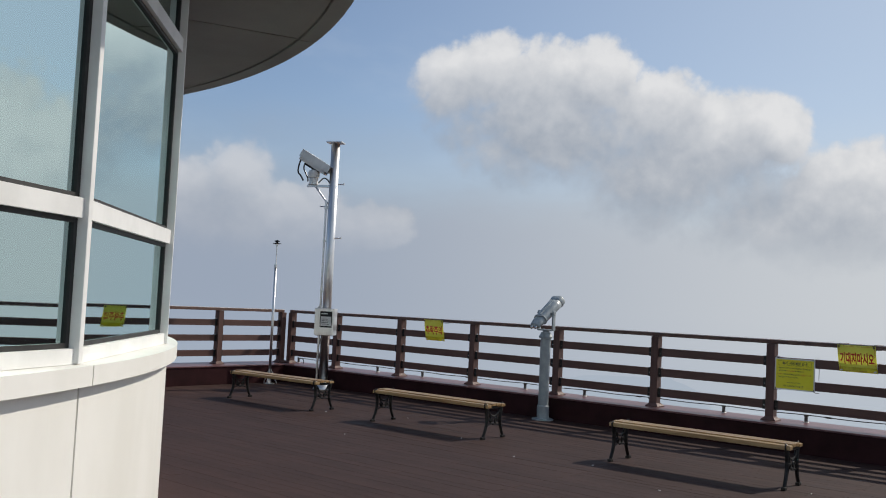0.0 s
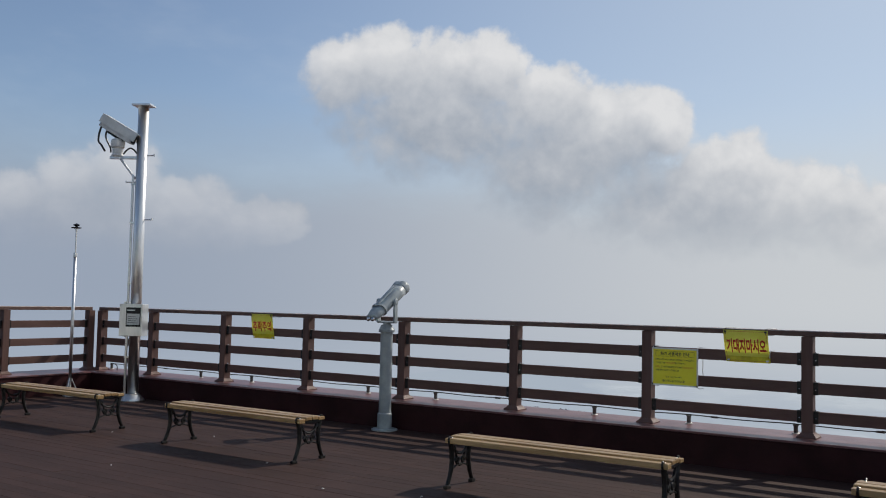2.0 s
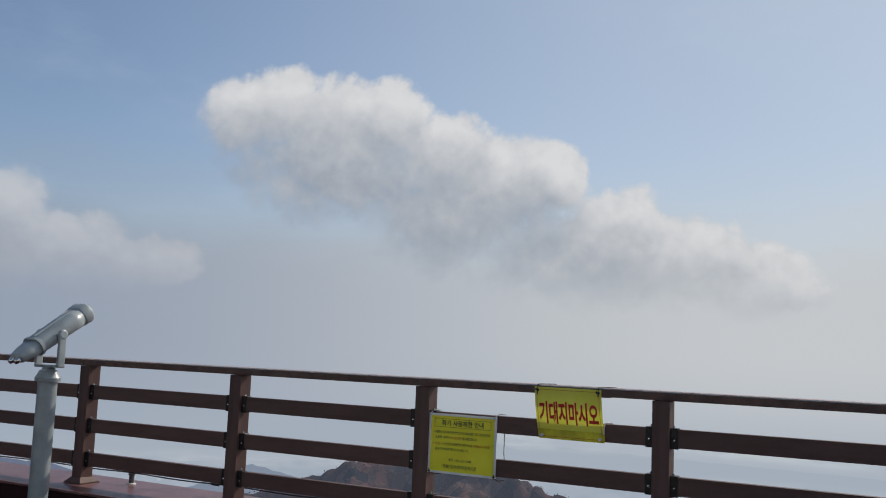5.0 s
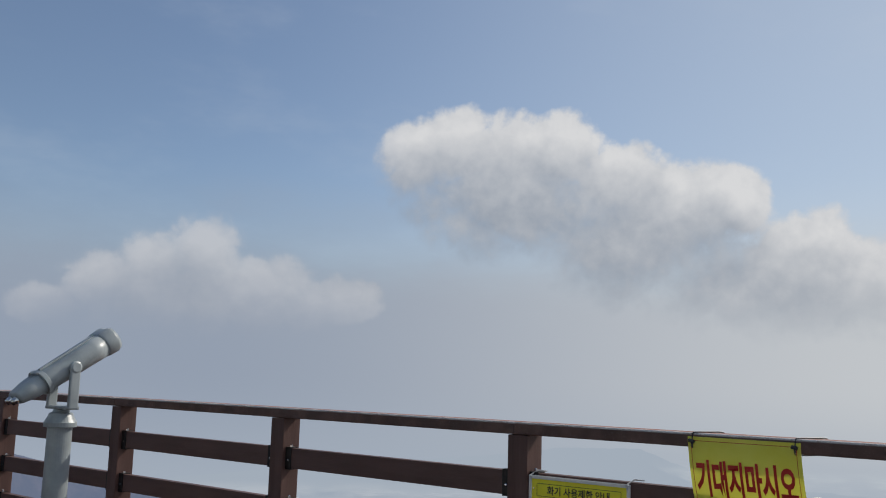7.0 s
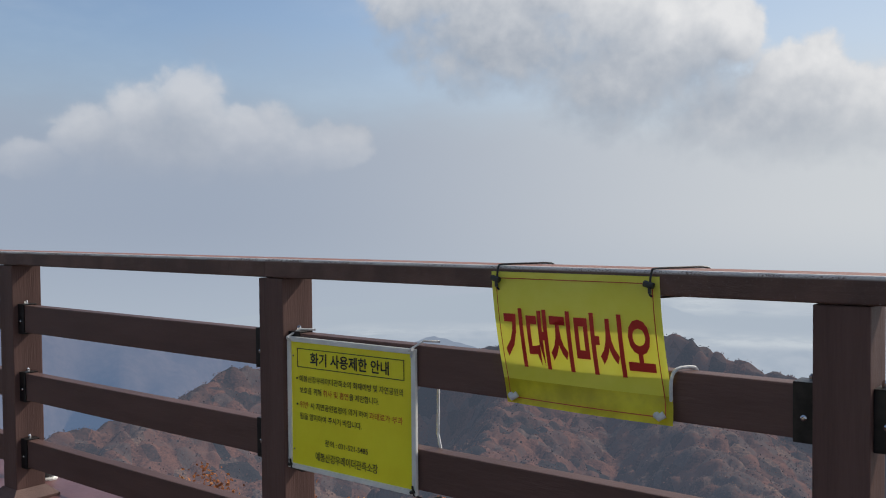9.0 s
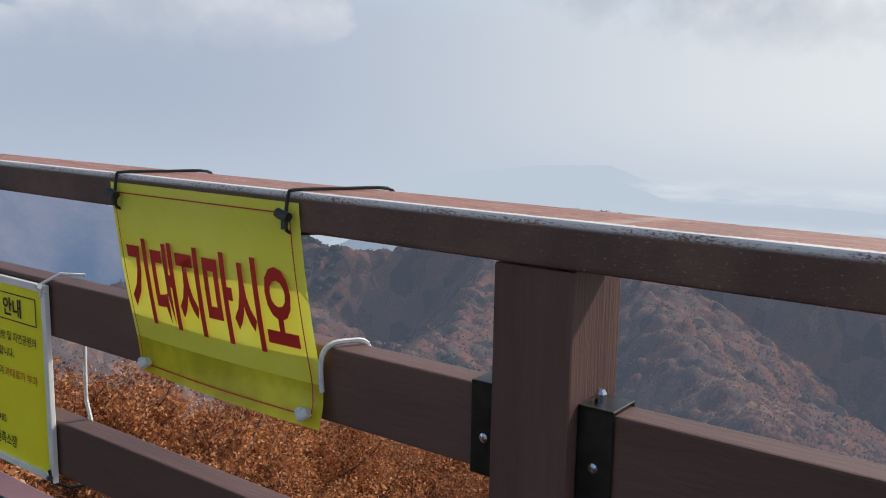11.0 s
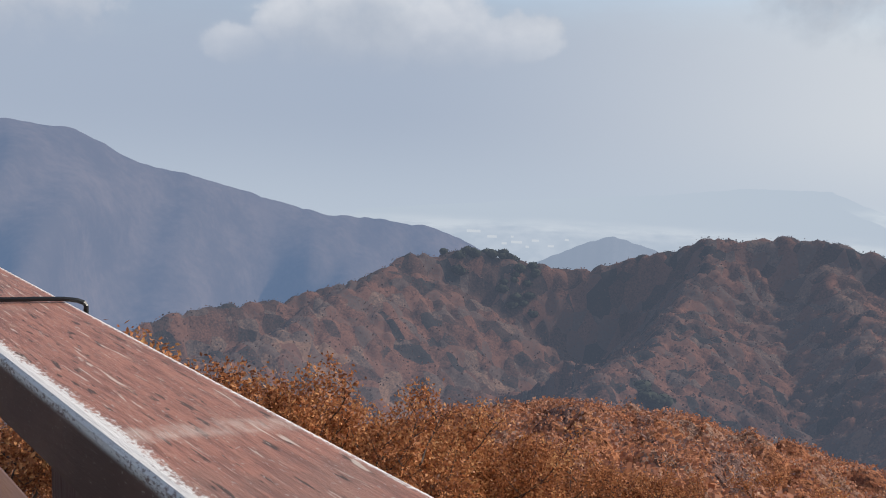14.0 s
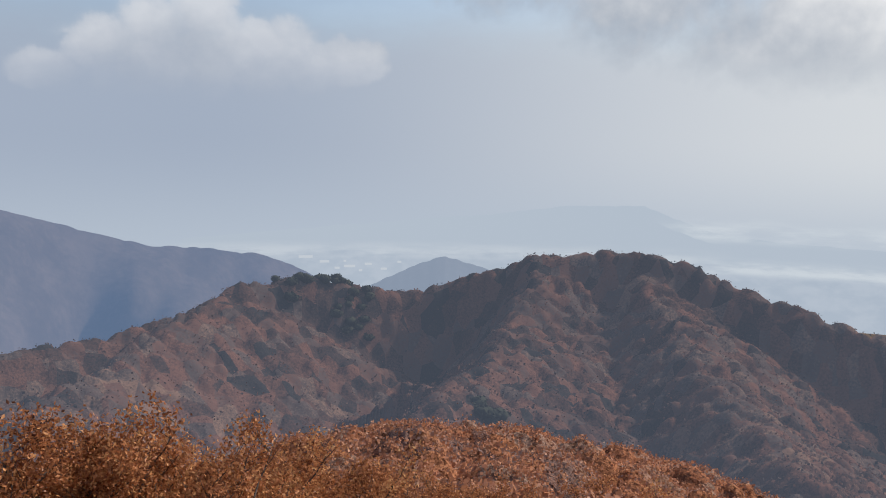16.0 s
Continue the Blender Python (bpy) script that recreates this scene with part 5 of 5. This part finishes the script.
def woods(name, spots, mat, size, tufts, label, body=0):
    """Many far crowns in one mesh: a lumpy core (body: its fineness) ringed with loose leaf sprays, so that outlines stay ragged."""
    rng2 = np.random.default_rng(len(spots))
    vs, fs, at = [], [], 0
    if body:
        iv, tri = ico(body)
    for x, y, z, s in spots:
        if body:
            k = rng2.uniform(-1, 1, 6)
            lump = 1 + 0.16 * np.sin(iv[:, 0] * 4 + k[0] * 9) * np.cos(iv[:, 1] * 4 + k[1] * 9) + 0.12 * rng2.uniform(-1, 1, len(iv))
            core = iv * lump[:, None] * np.array([[s, s * (1 + 0.2 * k[2]), s * (0.72 + 0.12 * k[3])]]) * 0.93 + np.array([[x, y, z]])
            vs.append(core)
            fs += (tri + at).tolist()
            at += len(iv)
        n = tufts
        d = rng2.normal(size=(n, 3))
        d /= np.linalg.norm(d, axis=1)[:, None]
        d[:, 2] = np.abs(d[:, 2]) * 1.0 - 0.25
        r = rng2.uniform(0.9 if body else 0.55, 1.12, n)[:, None]
        lump = 1 + 0.25 * np.sin(d[:, :1] * 5 + x) * np.cos(d[:, 1:2] * 5 + y)
        c = d * r * lump * np.array([[s, s, s * (0.78 if body else 0.85)]]) + np.array([[x, y, z]])
        q = rng2.normal(size=(n, 3)) + d * 0.8
        q /= np.linalg.norm(q, axis=1)[:, None]
        t = np.cross(q, rng2.normal(size=(n, 3)))
        t /= np.linalg.norm(t, axis=1)[:, None]
        b = np.cross(q, t)
        k = size * s * rng2.uniform(0.6, 1.3, n)[:, None]
        quad = np.stack([c - t * k, c + b * k * 0.75, c + t * k, c - b * k * 0.75], axis=1).reshape(-1, 3)
        vs.append(quad)
        fs += (np.arange(4 * n).reshape(n, 4) + at).tolist()
        at += 4 * n
    me = bpy.data.meshes.new(name)
    me.from_pydata(np.concatenate(vs).tolist(), [], fs)
    me.polygons.foreach_set("use_smooth", [len(f) == 3 for f in fs])
    me.materials.append(mat)
    return tagged(new(name, me), label, "trees", kind="stuff")


def canopy(name, r0, r1, step, half, cell, rise, mat, label, tuft_size, tufts, tuft_mat):
    """The closed roof of a wood: domed crowns of uneven size over the ground, with loose sprays standing out of it."""
    crng = random.Random(name)
    crowns = {}

    def crown(ix, iy):
        if (ix, iy) not in crowns:
            q = random.Random(ix * 7919 + iy * 104729)
            crowns[(ix, iy)] = ((ix + q.uniform(0.0, 1.0)) * cell, (iy + q.uniform(0.0, 1.0)) * cell, q.uniform(0.40, 0.98) * cell, q.uniform(0.45, 1.2))
        return crowns[(ix, iy)]

    def top(x, y):
        ix, iy, best = math.floor(x / cell), math.floor(y / cell), 0.0
        for a in (-1, 0, 1):
            for b_ in (-1, 0, 1):
                cx, cy, r, h = crown(ix + a, iy + b_)
                d2 = ((x - cx) ** 2 + (y - cy) ** 2) / (r * r)
                if d2 < 1:
                    best = max(best, h * math.sqrt(1 - d2))
        return land(x, y) + rise * (0.25 + 0.75 * best) + 0.35 * noise.noise(Vector((x / 1.3, y / 1.3, 0)))

    na_ = int(2 * radians(half) * (r0 + r1) / 2 / step)
    rs = [r0]
    while rs[-1] < r1:
        rs.append(rs[-1] + step * (0.6 + 0.8 * rs[-1] / r1))
    verts, faces = [], []
    for r in rs:
        for i in range(na_ + 1):
            a = radians(-half + 2 * half * i / na_)
            x, y = EYE.x + r * math.sin(a), EYE.y + r * math.cos(a)
            verts.append((x, y, top(x, y)))
    for k in range(len(rs) - 1):
        for i in range(na_):
            p = k * (na_ + 1) + i
            faces.append((p, p + 1, p + na_ + 2, p + na_ + 1))
    me = bpy.data.meshes.new(name)
    me.from_pydata(verts, [], faces)
    me.polygons.foreach_set("use_smooth", [True] * len(faces))
    me.materials.append(mat)
    tagged(new(name, me), label, "trees", kind="stuff")
    spots = []
    for k in range(tufts):
        p = Vector(crng.choice(verts))
        spots.append((p.x + crng.uniform(-1, 1) * step, p.y + crng.uniform(-1, 1) * step, p.z + crng.uniform(-0.1, 0.7)))
    vs, fs = [], []
    for p in spots:
        n = Vector((crng.gauss(0.3, 0.8), crng.gauss(-0.3, 0.8), crng.gauss(0.8, 0.7))).normalized()
        u = n.orthogonal().normalized() * tuft_size * crng.uniform(0.6, 1.4)
        v = n.cross(u) * crng.uniform(0.5, 1.0)
        i = len(vs)
        o = Vector(p)
        vs += [tuple(o - u), tuple(o + v), tuple(o + u), tuple(o - v)]
        fs.append((i, i + 1, i + 2, i + 3))
    me = bpy.data.meshes.new(name + "_sprays")
    me.from_pydata(vs, [], fs)
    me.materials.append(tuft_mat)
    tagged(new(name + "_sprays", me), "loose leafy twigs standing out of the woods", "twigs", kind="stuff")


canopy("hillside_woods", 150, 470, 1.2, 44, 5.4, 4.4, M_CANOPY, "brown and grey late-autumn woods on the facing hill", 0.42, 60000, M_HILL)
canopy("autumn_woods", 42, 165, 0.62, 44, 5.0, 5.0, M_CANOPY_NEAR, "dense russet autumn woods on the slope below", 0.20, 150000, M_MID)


def slope_distance(a, e):
    """How far off the woods on the bearing a first rise above the elevation e."""
    d = 110.0
    while d < 420:
        x, y = EYE.x + d * math.sin(radians(a)), EYE.y + d * math.cos(radians(a))
        if land(x, y) + 4.5 > EYE.z + d * math.tan(radians(e)):
            return d
        d += 2.0
    return 420.0


pine_spots = []
for k in range(44):
    a, dd = rng.uniform(-6.3, -0.3), rng.uniform(384, 408)
    if k > 31:
        a, dd = rng.uniform(6.6, 8.6), slope_distance(8.4, rng.uniform(-17.2, -16.6))
    a += 0.85
    x, y = EYE.x + dd * math.sin(radians(a)), EYE.y + dd * math.cos(radians(a))
    pine_spots.append((x, y, land(x, y) + 4.0 + rng.uniform(-1, 1.0), rng.uniform(1.8, 3.0)))
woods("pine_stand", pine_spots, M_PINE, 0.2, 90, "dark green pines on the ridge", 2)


# ---------- far distance ----------
def far_range(name, line, drop, mat, folds, label, depth=500.0):
    """A far mountain side under a skyline given as azimuth, distance, elevation."""
    pts = [polar(*p) for p in line]
    verts, faces, n, m = [], [], 140, 26
    for i in range(n + 1):
        t = i / n * (len(pts) - 1)
        k = min(int(t), len(pts) - 2)
        p = pts[k].lerp(pts[k + 1], t - k)
        back = Vector((EYE.x - p.x, EYE.y - p.y, 0)).normalized()
        for j in range(m + 1):
            u = j / m
            fold = folds * u ** 0.8 * (noise.noise(Vector((p.x / 260 + u * 1.3, p.y / 260 - u, 1.7))) + 0.45 * noise.noise(Vector((p.x / 110 + u * 3, p.y / 110 + u * 2, 5))))
            rag = 6 * noise.noise(Vector((p.x / 30, p.y / 30, 9))) * (1 - u)
            q = p + back * (depth * u + fold * 1.5) + Vector((0, 0, -drop * u + rag + fold * 0.25))
            verts.append(tuple(q))
    for i in range(n):
        for j in range(m):
            k = i * (m + 1) + j
            faces.append((k, k + m + 1, k + m + 2, k + 1))
    me = bpy.data.meshes.new(name)
    me.from_pydata(verts, [], faces)
    me.polygons.foreach_set("use_smooth", [True] * len(faces))
    me.materials.append(mat)
    return tagged(new(name, me), label, "mountain", kind="structure")


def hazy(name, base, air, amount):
    """A wooded mountainside with a fixed depth of haze mixed in as emission."""
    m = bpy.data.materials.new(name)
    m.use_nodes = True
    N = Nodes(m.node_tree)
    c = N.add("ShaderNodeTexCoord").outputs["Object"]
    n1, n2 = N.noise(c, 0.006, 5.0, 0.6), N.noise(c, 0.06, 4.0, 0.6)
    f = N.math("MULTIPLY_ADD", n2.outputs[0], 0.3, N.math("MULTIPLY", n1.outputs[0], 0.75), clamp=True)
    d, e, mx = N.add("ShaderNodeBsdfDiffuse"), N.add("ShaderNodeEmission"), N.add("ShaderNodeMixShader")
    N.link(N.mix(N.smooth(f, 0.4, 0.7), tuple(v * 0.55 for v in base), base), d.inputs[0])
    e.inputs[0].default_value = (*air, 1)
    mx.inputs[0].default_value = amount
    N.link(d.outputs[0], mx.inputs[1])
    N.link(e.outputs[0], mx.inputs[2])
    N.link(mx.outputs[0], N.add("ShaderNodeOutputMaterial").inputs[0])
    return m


# the blue of mountain and knoll is haze painted in by emission
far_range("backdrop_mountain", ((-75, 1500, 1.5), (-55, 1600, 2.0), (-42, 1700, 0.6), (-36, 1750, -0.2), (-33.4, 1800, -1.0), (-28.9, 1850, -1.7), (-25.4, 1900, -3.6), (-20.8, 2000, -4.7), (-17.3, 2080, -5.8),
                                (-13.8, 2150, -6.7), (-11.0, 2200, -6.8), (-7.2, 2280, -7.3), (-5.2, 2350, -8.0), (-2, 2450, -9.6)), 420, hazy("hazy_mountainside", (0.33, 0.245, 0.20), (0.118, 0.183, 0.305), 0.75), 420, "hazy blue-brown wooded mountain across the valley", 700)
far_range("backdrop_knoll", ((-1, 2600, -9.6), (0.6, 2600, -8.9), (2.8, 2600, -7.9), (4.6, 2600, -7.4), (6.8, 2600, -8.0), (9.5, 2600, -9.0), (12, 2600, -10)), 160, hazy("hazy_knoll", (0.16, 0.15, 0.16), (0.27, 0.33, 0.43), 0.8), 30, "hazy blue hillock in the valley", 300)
# range and plain glow evenly in the colours that haze gives them
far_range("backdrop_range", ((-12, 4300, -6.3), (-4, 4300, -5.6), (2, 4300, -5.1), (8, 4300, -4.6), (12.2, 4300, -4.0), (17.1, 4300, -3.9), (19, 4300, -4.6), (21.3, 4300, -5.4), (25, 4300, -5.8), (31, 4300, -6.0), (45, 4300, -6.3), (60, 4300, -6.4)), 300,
          glow_material("haze_blue_range", (0.395, 0.455, 0.53)), 40, "pale blue mountains far beyond the river", 300)
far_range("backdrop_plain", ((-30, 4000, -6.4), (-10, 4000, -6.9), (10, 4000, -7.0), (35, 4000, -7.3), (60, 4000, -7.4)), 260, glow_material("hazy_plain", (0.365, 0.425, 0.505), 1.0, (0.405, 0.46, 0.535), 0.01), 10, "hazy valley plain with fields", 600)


# mist banks as upright sheets whose whiteness is emitted, not lit
def mist(name, a0, a1, d, e0, e1, colour, grain, label):
    p = [polar(a0, d, e0), polar(a1, d, e0)]
    n = 24
    verts, faces = [], []
    for i in range(n + 1):
        a = a0 + (a1 - a0) * i / n
        lo, hi = polar(a, d, e0), polar(a, d, e1)
        verts += [tuple(lo), tuple(hi)]
    faces = [(2 * i, 2 * i + 2, 2 * i + 3, 2 * i + 1) for i in range(n)]
    me = bpy.data.meshes.new(name)
    me.from_pydata(verts, [], faces)
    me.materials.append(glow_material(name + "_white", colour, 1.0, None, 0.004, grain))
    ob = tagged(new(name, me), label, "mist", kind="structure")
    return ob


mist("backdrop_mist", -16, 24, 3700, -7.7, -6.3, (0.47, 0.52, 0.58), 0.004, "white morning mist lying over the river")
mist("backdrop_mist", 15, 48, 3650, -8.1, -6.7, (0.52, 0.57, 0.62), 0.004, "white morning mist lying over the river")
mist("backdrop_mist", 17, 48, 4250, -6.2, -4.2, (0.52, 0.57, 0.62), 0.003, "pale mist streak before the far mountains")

# roofs of the town on the plain, with emission for daylight and haze
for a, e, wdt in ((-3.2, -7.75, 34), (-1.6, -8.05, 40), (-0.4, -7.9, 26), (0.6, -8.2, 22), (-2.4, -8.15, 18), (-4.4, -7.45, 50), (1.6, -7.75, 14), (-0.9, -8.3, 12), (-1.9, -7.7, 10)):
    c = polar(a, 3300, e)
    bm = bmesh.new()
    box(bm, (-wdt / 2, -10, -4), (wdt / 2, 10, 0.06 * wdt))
    b = link_mesh("warehouse", bm, glow_material("hazy_roof_glow", (0.48, 0.52, 0.57)))
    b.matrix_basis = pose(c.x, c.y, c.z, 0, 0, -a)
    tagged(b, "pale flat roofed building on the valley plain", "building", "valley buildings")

# ---------- deck boards ----------
deck = tagged(new("floor_deck"), "dark brown composite deck boards laid along the railing", "floor", kind="structure")
deck.matrix_basis = at_deck(0, 0)
part("underlay", boxes(((SIDE_S, -11, -0.30), (8, DECK_FRONT, -0.032))), M_UNDER, deck)
BOARD, GAP = 0.145, 0.0016
long_board = bmesh.new()
box(long_board, (0, 0, -0.03), (3.597, BOARD - GAP, 0.0), None, 0.0012, 1)
board_ob = part("board", long_board, M_DECK, deck)
board_mesh = board_ob.data
rows = int((DECK_FRONT + 9.5) / BOARD)
rest_v, rest_f = [], []
count = 0
brng = random.Random(3)
for r in range(rows):
    w = DECK_FRONT - 0.004 - (r + 1) * BOARD
    start = SIDE_S + 0.01 - brng.choice((0.0, 1.2, 2.4))
    k = 0
    while True:
        s = start + k * 3.6
        k += 1
        if s > 7.9:
            break
        lo, hi = max(s, SIDE_S + 0.01), min(s + 3.597, 7.95)
        if hi - lo < 0.2:
            continue
        x_mid = US * ((lo + hi) / 2) + UW * w
        if math.hypot(x_mid.x - CX, x_mid.y - CY) < 5.5:
            continue
        dz = brng.uniform(-0.0015, 0.0)
        whole = hi - lo > 3.58
        if whole and count < 290 and w > 1.5 and s < 4.5:
            ob = board_ob if count == 0 else new("board", board_mesh)
            ob.parent = deck
            ob.matrix_basis = pose(lo, w, dz)
            count += 1
        else:
            i = len(rest_v)
            y0, y1 = w, w + BOARD - GAP
            rest_v += [(lo, y0, dz - 0.03), (hi, y0, dz - 0.03), (hi, y1, dz - 0.03), (lo, y1, dz - 0.03), (lo, y0, dz), (hi, y0, dz), (hi, y1, dz), (lo, y1, dz)]
            rest_f += [tuple(i + q for q in f) for f in ((3, 2, 1, 0), (4, 5, 6, 7), (0, 1, 5, 4), (1, 2, 6, 5), (2, 3, 7, 6), (3, 0, 4, 7))]
rm = bpy.data.meshes.new("boards")
rm.from_pydata(rest_v, [], rest_f)
rm.materials.append(M_DECK_FAR)
rest = new("boards", rm)
rest.parent = deck
rest["kind"] = "stuff"

# specks of litter on the boards
for k, (s, w) in enumerate(((-7.3, 8.6), (-8.6, 9.2), (-6.4, 8.9), (-10.4, 10.1), (-5.2, 8.2), (-11.6, 9.5), (-4.1, 9.4), (-9.7, 8.1))):
    bm = bmesh.new()
    box(bm, (-0.012, -0.008, 0), (0.014, 0.009, 0.006), None, 0.003, 1)
    ob = link_mesh("paper_scrap", bm, M_WHITE_TIE)
    ob.matrix_basis = at_deck(s, w, 0.0005, k * 47)
    tagged(ob, "small white scrap lying on the deck boards", "litter", "scraps on the deck")
